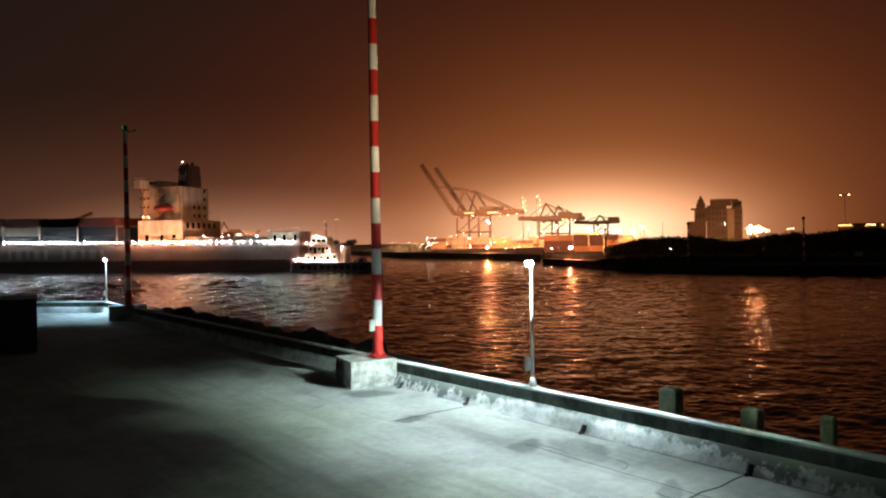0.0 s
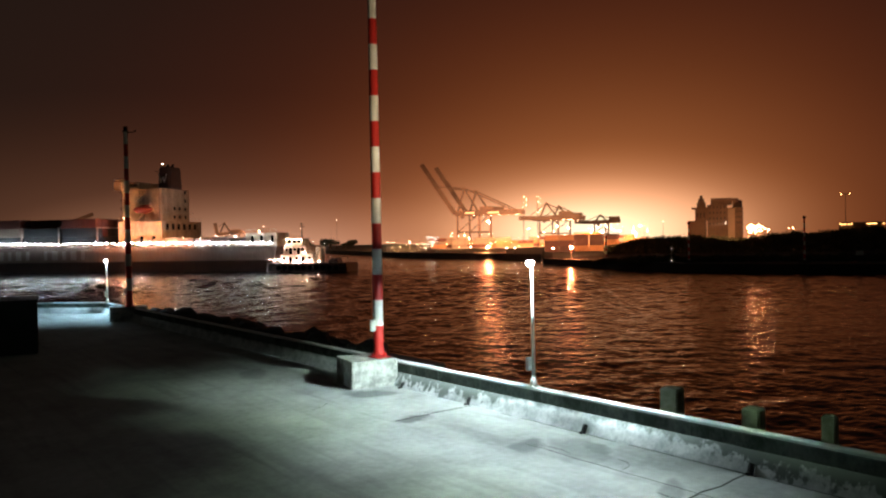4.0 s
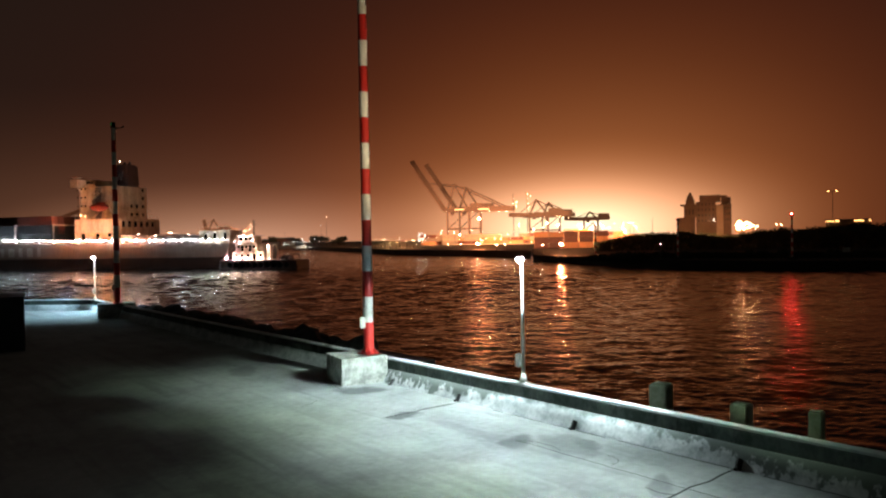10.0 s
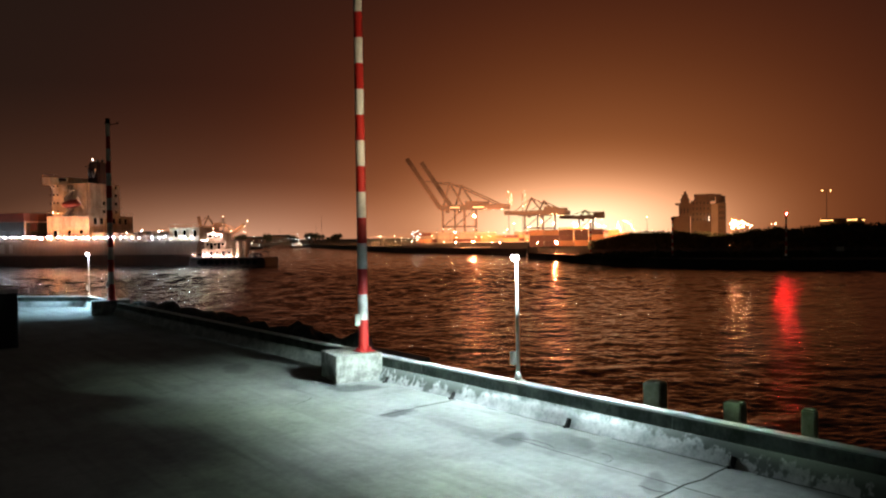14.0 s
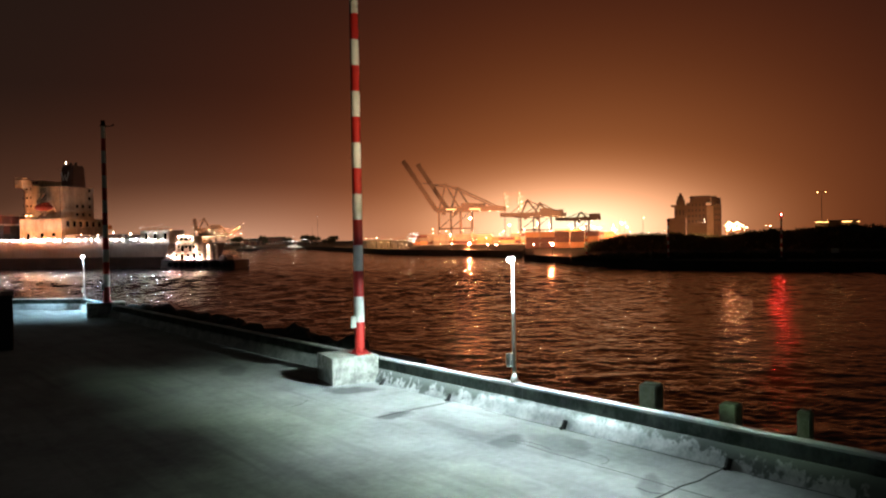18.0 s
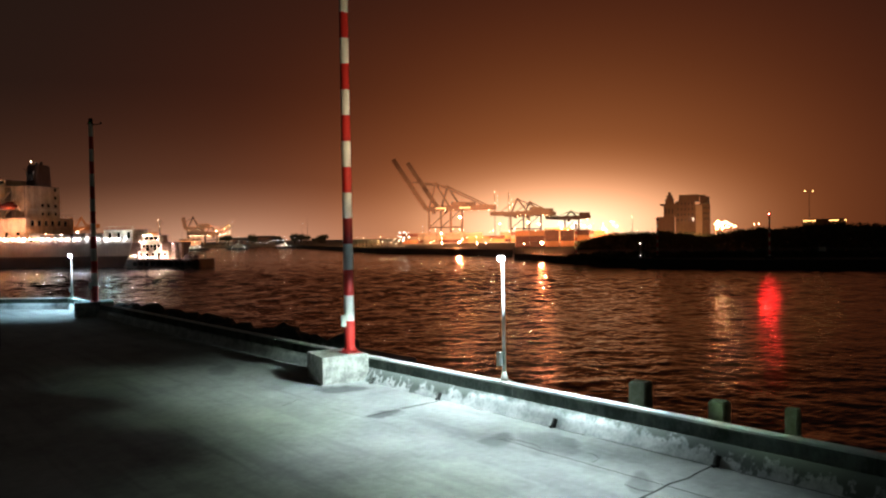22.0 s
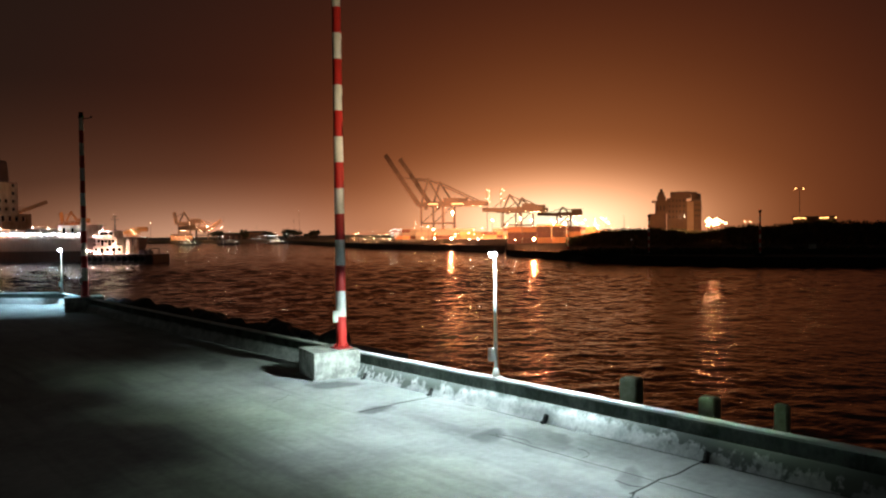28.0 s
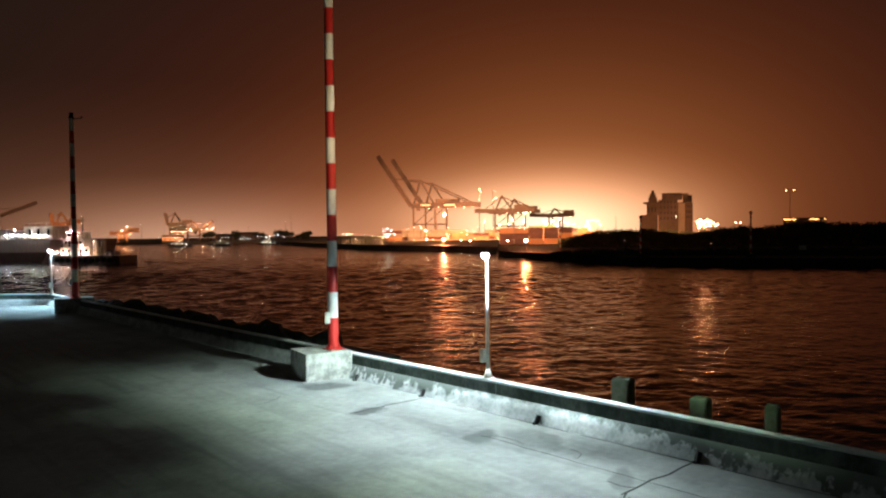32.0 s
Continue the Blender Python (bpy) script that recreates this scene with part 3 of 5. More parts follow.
def beacon_lantern(parent, z, glass, lit_at, period, share, k=1.0, toward=-105.0, screened=False):
    """A lantern with a steady lamp behind a turning drum, added to make it flash, that opens on one side."""
    bm = bmesh.new()
    rod(bm, (0, 0, z), (0, 0, z + 0.05 * k), 0.16 * k, 0.16 * k, 14)
    part("lantern_base", bm, DARK_METAL, parent)
    bm = bmesh.new()
    ball(bm, (0, 0, z + 0.19 * k), 0.050 * k)
    part("lamp", bm, glass, parent, "glowing beacon lamp", smooth=True)
    bm = bmesh.new()
    n, gap = 40, share * 2 * math.pi
    lo, hi = [], []
    for i in range(n + 1):
        a = gap / 2 + (2 * math.pi - gap) * i / n
        lo.append(bm.verts.new((0.14 * k * math.cos(a), 0.14 * k * math.sin(a), 0.0)))
        hi.append(bm.verts.new((0.14 * k * math.cos(a), 0.14 * k * math.sin(a), 0.28 * k)))
    for i in range(n):
        bm.faces.new((lo[i], lo[i + 1], hi[i + 1], hi[i]))
    bm.faces.new(hi)
    # This screen is added to block red light from the bushes behind.
    if screened:
        scr = bmesh.new()
        edge = [radians(toward + 85 + 190 * i / 24) for i in range(25)]
        for a, b in zip(edge, edge[1:]):
            p = [(0.165 * k * math.cos(q), 0.165 * k * math.sin(q)) for q in (a, b)]
            scr.faces.new([scr.verts.new((*p[0], z)), scr.verts.new((*p[1], z)), scr.verts.new((*p[1], z + 0.36 * k)), scr.verts.new((*p[0], z + 0.36 * k))])
        bmesh.ops.solidify(scr, geom=list(scr.faces), thickness=0.004)
        part("spill_screen", scr, SHUTTER, parent, "added dark screen keeping red light off the land")
    drum = part("shutter_drum", bm, SHUTTER, parent, "dark turning shutter drum open on one side", m=pose(0, 0, z + 0.055 * k))
    return drum, z + 0.055 * k, lit_at, period, toward


DRUMS = []


def striped_mast(m, height, r0, r1, bands, label, lantern):
    t = thing("striped_mast", m, label, "navigation mast", "striped masts on the quay")
    bm = bmesh.new()
    box(bm, (0, 0, 0.015), (0.46, 0.46, 0.03))
    plate = part("base_plate", bm, RED, t, bevel=0.005)
    for k in range(8):
        a = radians(45 * k + 22)
        bm = bmesh.new()
        p = [Vector((math.cos(a) * r, math.sin(a) * r, z)) for r, z in ((r0 * 0.95, 0.03), (r0 + 0.055, 0.03), (r0 + 0.055, 0.06), (r0 * 0.95, 0.19))]
        side = Vector((-math.sin(a), math.cos(a), 0)) * 0.008
        f = bm.faces.new([bm.verts.new(q - side) for q in p])
        g = bmesh.ops.extrude_face_region(bm, geom=[f])
        bmesh.ops.translate(bm, vec=side * 2, verts=[v for v in g["geom"] if isinstance(v, bmesh.types.BMVert)])
        part("gusset", bm, RED, plate)
        bm = bmesh.new()
        b = a + radians(22.5)
        rod(bm, (math.cos(b) * 0.205, math.sin(b) * 0.205, 0.03), (math.cos(b) * 0.205, math.sin(b) * 0.205, 0.10), 0.018, seg=6)
        part("anchor_bolt", bm, RED, plate)
    first = 0.90
    step = (height - first) / (bands - 1)
    z = 0.03
    for k in range(bands):
        z1 = first if k == 0 else first + step * k
        ra, rb = (r0 + (r1 - r0) * q / height for q in (z, z1))
        bm = bmesh.new()
        rod(bm, (0, 0, z), (0, 0, z1), ra, rb, 28)
        part("band", bm, RED if k % 2 == 0 else WHITE, t, "red painted band" if k % 2 == 0 else "white painted band", smooth=False)
        z = z1
    bm = bmesh.new()
    box(bm, (-0.165, 0.035, 0.90), (0.15, 0.14, 0.32), -34)
    part("terminal_box", bm, WHITE, t, "white terminal box on the shaft", bevel=0.012)
    bm = bmesh.new()
    rod(bm, (0, 0, height), (0, 0, height + 0.03), 0.17, 0.17, 16)
    part("cap_plate", bm, DARK_METAL, t)
    bm = bmesh.new()
    beam(bm, (0, 0, height - 0.06), (0.42, -0.32, height + 0.02), 0.04)
    rod(bm, (0.42, -0.32, height + 0.02), (0.42, -0.32, height + 0.10), 0.05)
    part("bracket_arm", bm, DARK_METAL, t)
    DRUMS.append(beacon_lantern(t, height + 0.03, *lantern))
    return t


striped_mast(pose(11.465, 17.17, 0.76), 10.30, 0.146, 0.122, 14, "tall red and white banded steel mast on a concrete block", (LAMP_GREEN, 1.2, 4.4, 0.10, 0.6))
striped_mast(pose(11.53, 41.70, 0.76), 9.58, 0.155, 0.112, 14, "red and white banded mast carrying a green flashing beacon", (LAMP_GREEN, 0.86, 4.983, 0.122, 0.8))


def quay_lamp(m, height, label, beams):
    """A lamp post; beams are the spots that shape its light: aim, cone, power, sideways stretch, softness and colour.
    """
    t = thing("quay_lamp", m, label, "lamp post", "lamp posts on the parapet")
    bm = bmesh.new()
    box(bm, (0, 0, 0.01), (0.24, 0.24, 0.02))
    part("base_plate", bm, GALV, t, bevel=0.004)
    bm = bmesh.new()
    rod(bm, (0, 0, 0.02), (0, 0, 0.22), 0.095, 0.045, 16)
    part("foot", bm, WHITE, t, smooth=True)
    bm = bmesh.new()
    rod(bm, (0, 0, 0.20), (0, 0, height), 0.036, 0.026, 16)
    part("shaft", bm, WHITE, t, "white painted steel shaft", smooth=True)
    bm = bmesh.new()
    box(bm, (-0.06, 0.085, 0.52), (0.12, 0.10, 0.30))
    part("switch_box", bm, WHITE, t, "small white switch box", bevel=0.012)
    bm = bmesh.new()
    box(bm, (-0.06, 0, height + 0.035), (0.19, 0.15, 0.05), 0, 0.8)
    housing = part("lamp_housing", bm, GALV, t, bevel=0.012)
    bm = bmesh.new()
    ball(bm, (-0.055, 0, height - 0.03), 0.088, 0.8, 2)
    part("led_panel", bm, LAMP_WHITE, housing, "glaring white light panel")
    at = m @ Vector((-0.08, 0, height - 0.115))
    for aim, size, power, stretch, soft, tint in beams:
        data = bpy.data.lights.new("quay_lamp_light", "SPOT")
        data.energy, data.color = power, tint
        data.spot_size, data.spot_blend, data.shadow_soft_size = radians(size), soft, 0.07
        lamp = new("quay_lamp_light", data)
        start = m @ Vector((-0.055, 0.15, height - 0.02)) if aim[2] > 4 else at
        lamp.matrix_basis = look(start, aim) @ Matrix.Diagonal((max(stretch, 1), max(-stretch, 1), 1, 1))
    return t


COOL, GREENISH, BLUE, WARM = (0.78, 0.98, 1.0), (0.72, 1.0, 0.74), (0.50, 0.82, 1.0), (1.0, 0.76, 0.45)
quay_lamp(pose(FACE + 0.13, 11.52, CREST), 2.85, "slim white lamp post glaring on the parapet",
          (((8.0, 11.0, 0), 32, 1550, 1.6, 1.0, COOL), ((10.4, 17.0, 0), 32, 2500, 2.2, 1.0, COOL), ((11.1, 12.5, 0), 70, 430, 1.6, 1.0, COOL),
           ((8.0, 14.0, 0), 24, 1500, 2.2, 1.0, GREENISH), ((11.1, 14.0, 0), 54, 1050, 1.6, 1.0, COOL), ((8.0, 8.0, 0), 42, 1600, 1.0, 1.0, COOL),
           ((10.4, 18.5, 0), 24, 1900, 2.2, 1.0, COOL), ((8.8, 14.0, 0), 32, 1000, 2.2, 1.0, COOL), ((6.6, 8.0, 0), 32, 1350, 1.0, 1.0, GREENISH),
           ((11.1, 20.0, 0), 18, 1900, 2.2, 1.0, GREENISH), ((8.0, 17.0, 0), 18, 1850, 1.0, 1.0, GREENISH), ((8.8, 6.5, 0), 32, 2500, 1.0, 1.0, COOL),
           ((9.6, 5.0, 0), 32, 1500, 1.0, 1.0, COOL), ((8.1, 20.4, 0), 17, 2000, 1.0, 1.0, GREENISH), ((9.6, 9.5, 0), 24, 480, 2.2, 1.0, COOL), ((11.1, 15.5, 0), 32, 1200, 1.6, 1.0, COOL),
           ((7.1, 16.0, 0), 19, 1000, 1.4, 1.0, GREENISH), ((6.9, 19.6, 0), 14, 1500, 1.0, 1.0, GREENISH), ((10.6, 8.2, 0), 44, 1000, 1.6, 1.0, COOL), ((6.9, 10.6, 0), 34, 500, 1.6, 1.0, GREENISH),
           ((11.74, 11.3, 0), 96, 900, 1.7, 1.0, COOL), ((11.80, 11.52, 0), 158, 26, 1, 0.2, COOL),
           ((11.92, 9.0, 0.66), 12, 3400, -3.5, 1.0, COOL), ((11.94, 6.0, 0.66), 6, 2200, -2.2, 1.0, GREENISH), ((11.92, 14.6, 0.66), 12, 2800, -3.5, 1.0, COOL), ((13.1, 5.8, 0.6), 20, 2200, 1.0, 0.7, GREENISH),
           # The warm upward spot is added, for an unseen lamp at the mast top.
           ((11.465, 17.2, 9.6), 88, 1700, 1.0, 1.0, WARM), ((11.465, 17.17, 2.0), 5, 2400, -4.0, 1.0, COOL)))
quay_lamp(pose(FACE + 0.11, 47.6, CREST), 2.60, "slim white lamp post glaring on the far parapet",
          (((10.6, 45.6, 0), 66, 1900, 1.8, 0.35, BLUE), ((11.7, 47.55, 0), 150, 60, 1, 0.3, BLUE), ((9.2, 50.2, 0.3), 70, 1400, 1, 1.0, BLUE)))


def pile(x, y, top, w, d, turn):
    t = thing("mooring_pile", pose(x, y, WATER - 2, 0, 0, turn), "mossy square concrete pile standing in the water", "pile", "piles outside the parapet")
    bm = bmesh.new()
    box(bm, (0, 0, (top - WATER + 2) / 2), (w, d, top - WATER + 2))
    part("shaft", bm, PILE, t, bevel=0.03)


pile(13.75, 9.15, 0.72, 0.40, 0.40, 10)
pile(13.45, 7.15, 0.66, 0.33, 0.34, 5)
pile(13.15, 5.60, 0.83, 0.20, 0.24, 8)


def dark_hut():
    t = thing("dark_hut", pose(4.1, 33.2, 0, 0, 0, -10), "unlit dark block-built hut on the quay", "hut")
    bm = bmesh.new()
    box(bm, (0, 0, 1.0), (3.0, 3.0, 2.0))
    part("wall", bm, HUT, t, bevel=0.02)
    bm = bmesh.new()
    box(bm, (0, 0, 2.04), (3.1, 3.1, 0.08))
    part("roof", bm, HUT, t, bevel=0.01)


dark_hut()


def rocks():
    rng = random.Random(5)
    for k in range(64):
        y = 21.2 + k * 0.34 + rng.uniform(-0.3, 0.3)
        s = rng.uniform(0.32, 0.70)
        x = FACE + 0.95 + rng.uniform(0, 1.5)
        bm = bmesh.new()
        for v in ball(bm, (0, 0, 0), s, 0.8, 2):
            v.co *= 1 + 0.35 * noise.noise(v.co * 2.2 / s + Vector((k * 3.7, 0, 0)))
        ob = solid("armour_rock", bm, ROCK, "dark rough armour rock outside the parapet", "rock", kind="", m=pose(x, y, -0.06 + rng.uniform(-0.15, 0.30), 0, 0, rng.uniform(0, 360)))
        ob["group"] = "rocks outside the parapet"
    bm = bmesh.new()
    prism(bm, [(FACE + THICK + 0.002, 18.5), (FACE + 3.2, 18.5), (FACE + 3.2, 42.0), (FACE + THICK + 0.002, 42.0)], -7, 0.0)
    solid("rubble_bank", bm, ROCK, "dark rubble bank outside the parapet", "bank")


rocks()


# ---- the container ship and its tug ----
COURSE = -35.0
LINE_AT = Vector((96.1, 213.1, 0))


def on_course(s, off=0.0, z=0.0):
    """A pose s metres along the ship's track, its x axis ahead."""
    f = Vector((math.sin(radians(COURSE)), math.cos(radians(COURSE)), 0))
    p = LINE_AT + f * s + Vector((-f.y, f.x, 0)) * off
    return pose(p.x, p.y, z, 0, 0, 90 - COURSE)


def container_ship():
    t = thing("container_ship", on_course(24.7, 0, WATER), "container ship under way with deck lamps lit along its side", "ship")
    # local: x ahead, y to the near side, z from the waterline; the mast stands at x = 0
    aft, fore, half = -45.0, 128.0, 14.0

    def ring(z, inset, rake):
        pts = [(aft + rake, -half + inset), (aft + rake, half - inset)]
        side = [(fore - 40, half - inset), (fore - 15, half * 0.6), (fore + rake * -1.0, 0.0), (fore - 15, -half * 0.6), (fore - 40, -half + inset)]
        return [(x, y, z + max(0, (x - aft)) * 0.012 * (z > 4)) for x, y in pts + side]

    def shell(levels):
        bm = bmesh.new()
        loops = [[bm.verts.new(p) for p in ring(*lv)] for lv in levels]
        for a, b in zip(loops, loops[1:]):
            for i in range(len(a)):
                j = (i + 1) % len(a)
                bm.faces.new((a[i], a[j], b[j], b[i]))
        bm.faces.new(loops[-1])
        bm.faces.new(loops[0][::-1])
        return bm

    part("lower_hull", shell([(-3, 2.0, 5), (-0.5, 0.0, 3), (3.0, 0, 1)]), HULL_LOW, t, "dark lower hull")
    hull = part("upper_hull", shell([(3.004, 0.02, 1), (6.6, 0, 0)]), HULL, t, "pale grey upper hull")
    # bulwark rail and its row of lamps
    for k in range(66):
        x = aft + 2 + k * 2.07
        z = 6.6 + (x - aft) * 0.012
        bm = bmesh.new()
        rod(bm, (x, half - 0.25, z - 0.2), (x, half - 0.25, z + 1.15), 0.06, seg=6)
        post = part("rail_post", bm, HOUSE, t)
        bm = bmesh.new()
        ball(bm, (x + 0.4 * math.sin(k * 2.1), half + 0.45, z + 0.95 + 0.12 * math.sin(k * 1.3)), 0.027 + 0.013 * abs(math.sin(k * 1.7)), 1, 1)
        rod(bm, (x + 0.4 * math.sin(k * 2.1), half + 0.45, z + 0.95), (x, half - 0.25, z + 1.1), 0.03, seg=5)
        part("deck_lamp", bm, LAMP_DECK, post, "bright white deck lamp")
    bm = bmesh.new()
    beam(bm, (aft, half - 0.25, 7.75), (fore - 40, half - 0.25, 7.75 + (fore - 40 - aft) * 0.012), 0.09)
    part("rail", bm, HOUSE, t)
    # raised letter-like bars on the side: a brand name, drawn as plain bars
    x = 16.0
    for k in range(11):
        if k != 5:
            bm = bmesh.new()
            box(bm, (x + 1.1, half + 0.03, 5.0), (2.0 if k % 2 else 1.2, 0.06, 2.6))
            part("name_bar", bm, LETTER, hull)
        x += 3.3
    # deckhouse
    near, blocks = 6.5, {}
    for name, (x0, x1, y0, y1, z0, z1) in {"house_base": (-6.2, 8.6, -9.5, 9.5, 6.4, 14.4), "house_body": (-4.0, 9.4, -near, near, 14.4, 24.1), "poop_house": (-10.5, -6.22, -8.0, 8.4, 6.4, 9.6)}.items():
        bm = bmesh.new()
        box(bm, ((x0 + x1) / 2, (y0 + y1) / 2, (z0 + z1) / 2), (x1 - x0, y1 - y0, z1 - z0))
        blocks[name] = part(name, bm, HOUSE, t, "cream painted steel deckhouse", bevel=0.1)
    # A darker panel, proud of the wall, stands for the recess's shade.
    bm = bmesh.new()
    box(bm, (2.6, near + 0.02, 19.0), (2.0, 0.3, 9.2))
    part("stair_shade_panel", bm, HULL, t, "darker panel for the shade of the stair recess")
    for z in (14.45, 17.0, 19.5, 22.0):
        bm = bmesh.new()
        box(bm, (2.6, near + 0.55, z), (3.6, 1.1, 0.12))
        part("side_deck", bm, HOUSE, t)
        bm = bmesh.new()
        beam(bm, (0.8, near + 1.05, z + 1.05), (4.4, near + 1.05, z + 1.05), 0.07)
        beam(bm, (0.8, near + 1.05, z + 0.55), (4.4, near + 1.05, z + 0.55), 0.05)
        for k in range(4):
            beam(bm, (0.8 + 1.2 * k, near + 1.05, z), (0.8 + 1.2 * k, near + 1.05, z + 1.05), 0.06)
        part("side_rail", bm, HOUSE, t)
        for y in ((-4.6,) if z > 17.5 else (-4.6, -1.8, 0.6)):
            bm = bmesh.new()
            box(bm, (-4.02, y, z + 1.3), (0.1, 0.8, 0.9))
            part("window", bm, GLASS_DARK, blocks["house_body"])
        if z < 17.5:
            bm = bmesh.new()
            box(bm, (-4.7, 0, z), (1.4, 12.6, 0.12))
            part("aft_deck", bm, HOUSE, t)
        for k in range(3):
            bm = bmesh.new()
            box(bm, (7.2 + k * 1.3, near + 0.02, z + 1.4), (0.45, 0.08, 0.55))
            part("porthole", bm, GLASS_DARK, blocks["house_body"])
    for y in (-6.0, -3.4, -0.8, 1.8, 4.4, 7.0):
        bm = bmesh.new()
        box(bm, (-6.24, y, 12.8), (0.1, 1.0, 1.7))
        part("doorway", bm, GLASS_DARK, blocks["house_base"])
    for x in (-3.5, 0.5, 5.5):
        bm = bmesh.new()
        box(bm, (x, 9.52, 9.2), (1.1, 0.1, 2.0))
        part("doorway", bm, GLASS_DARK, blocks["house_base"])
    bm = bmesh.new()
    box(bm, (6.8, 0, 25.1), (5.6, 2 * near - 1, 2.0))
    bridge = part("bridge", bm, HOUSE, t, "wheelhouse", bevel=0.1)
    bm = bmesh.new()
    box(bm, (6.8, near - 0.48, 25.3), (4.6, 0.06, 0.9))
    part("bridge_window", bm, GLASS_DARK, bridge)
    for s in (1, -1):
        bm = bmesh.new()
        box(bm, (8.2, s * (near + 1.6), 24.9), (2.6, 3.6, 2.3), 0)
        box(bm, (8.2, s * (near + 2.4), 26.6), (2.8, 2.0, 0.2))
        beam(bm, (8.2, s * (near + 3.1), 25.4), (8.2, s * (near + 3.1), 26.6), 0.15)
        part("bridge_wing", bm, HOUSE, t, bevel=0.05)
        bm = bmesh.new()
        beam(bm, (8.2, s * (near + 0.1), 22.4), (8.2, s * (near + 2.8), 24.4), 0.3)
        part("wing_strut", bm, HOUSE, t)
    for x, z0, z1 in ((8.9, 14.6, 24.0), (-3.4, 14.6, 24.0)):
        bm = bmesh.new()
        rod(bm, (x, near + 0.16, z0), (x, near + 0.16, z1), 0.14, seg=8)
        part("vent_pipe", bm, HULL, t)
    for x in (-4.6, -1.4, 2.2, 6.6):
        bm = bmesh.new()
        rod(bm, (x, 10.6, 6.6), (x, 10.6, 8.6), 0.35, 0.35, 10)
        ball(bm, (x, 10.7, 8.8), 0.55, 0.9, 2)
        part("mushroom_vent", bm, HOUSE, t)
    bm = bmesh.new()
    beam(bm, (-6.0, 9.4, 15.4), (8.4, 9.4, 15.4), 0.07)
    for k in range(9):
        beam(bm, (-6.0 + 1.8 * k, 9.4, 14.4), (-6.0 + 1.8 * k, 9.4, 15.4), 0.06)
    part("deck_rail", bm, HOUSE, t)
    bm = bmesh.new()
    beam(bm, (-6.15, -9.4, 15.4), (-6.15, 9.4, 15.4), 0.07)
    for k in range(11):
        beam(bm, (-6.15, -9.4 + 1.88 * k, 14.4), (-6.15, -9.4 + 1.88 * k, 15.4), 0.06)
    part("deck_rail", bm, HOUSE, t)
    # stair flights on the near side
    for k in range(3):
        bm = bmesh.new()
        beam(bm, (1.2 if k % 2 else 4.0, near + 1.0, 14.6 + 2.5 * k), (4.0 if k % 2 else 1.2, near + 1.0, 17.0 + 2.5 * k), 0.7, 0.16)
        part("stair_flight", bm, HOUSE, t)
    # funnel
    bm = bmesh.new()
    box(bm, (-1.9, -0.5, 27.4), (4.4, 6.0, 6.6), 0, 0.88)
    funnel = part("funnel", bm, FUNNEL, t, "dark brown-grey funnel", bevel=0.4)
    bm = bmesh.new()
    for s in (-1, 1):
        beam(bm, (-1.6 + s * 1.3, 2.46, 28.6), (-1.6 + s * 0.6, 2.60, 25.9), 0.45, 0.1)
        beam(bm, (-1.6, 2.50, 27.8), (-1.6 + s * 0.6, 2.60, 25.9), 0.4, 0.1)
    part("funnel_mark", bm, WHITE, funnel, "pale angular funnel mark")
    bm = bmesh.new()
    for s in (-1, 1):
        rod(bm, (-1.8 + s * 0.9, -0.5, 30.5), (-2.2 + s * 0.9, -0.5, 31.6), 0.4, 0.36)
    part("exhaust_pipe", bm, DARK_METAL, funnel)
    # radar mast
    bm = bmesh.new()
    rod(bm, (1.6, 0, 24.0), (0.6, 0, 31.6), 0.4, 0.18)
    beam(bm, (0.9, -2.4, 29.4), (0.9, 2.4, 29.4), 0.18)
    beam(bm, (0.6, 0, 31.6), (0.0, 0.2, 31.7), 0.15)
    radar = part("radar_mast", bm, HOUSE, t)
    bm = bmesh.new()
    ball(bm, (0, 0.3, 31.75), 0.13, 1, 2)
    part("mast_light", bm, LAMP_PALE, radar, "pale masthead lamp")
    for x, y, z in ((8.6, 6.9, 15.6), (7.0, 6.8, 15.5)):
        bm = bmesh.new()
        ball(bm, (x, y, z), 0.16, 1, 1)
        part("wall_lamp", bm, LAMP_SODIUM, t, "small orange wall lamp")
    # lifeboat in its davits
    bm = bmesh.new()
    for v in ball(bm, (0, 0, 0), 1.0, 1, 3):
        v.co = Vector((v.co.x * 3.2, v.co.y * 1.2, v.co.z * 1.15))
    bmesh.ops.translate(bm, vec=(0.4, near + 2.4, 17.8), verts=bm.verts)
    box(bm, (-0.4, near + 2.4, 18.8), (2.4, 1.4, 0.8))
    part("lifeboat", bm, ORANGE_PAINT, t, "orange-red enclosed lifeboat", smooth=True)
    for x in (-2.0, 2.6):
        bm = bmesh.new()
        beam(bm, (x, near + 0.4, 16.4), (x, near + 2.6, 20.0), 0.26)
        beam(bm, (x, near + 2.6, 20.0), (x, near + 2.4, 18.6), 0.18)
        part("davit", bm, HOUSE, t)
    # aft mooring deck
    for x in (-28, -22, -17):
        bm = bmesh.new()
        box(bm, (x, -2, 7.4), (2.2, 6, 1.6))
        part("winch", bm, HULL, t, bevel=0.2)
    # container stacks ahead of the house
    rng = random.Random(3)
    x = 13.5
    stacks = ((3, "r"), (3, "b"), (3, "w"), (3, "r"), (3, "w"), (3, "r"), (2, "b"))
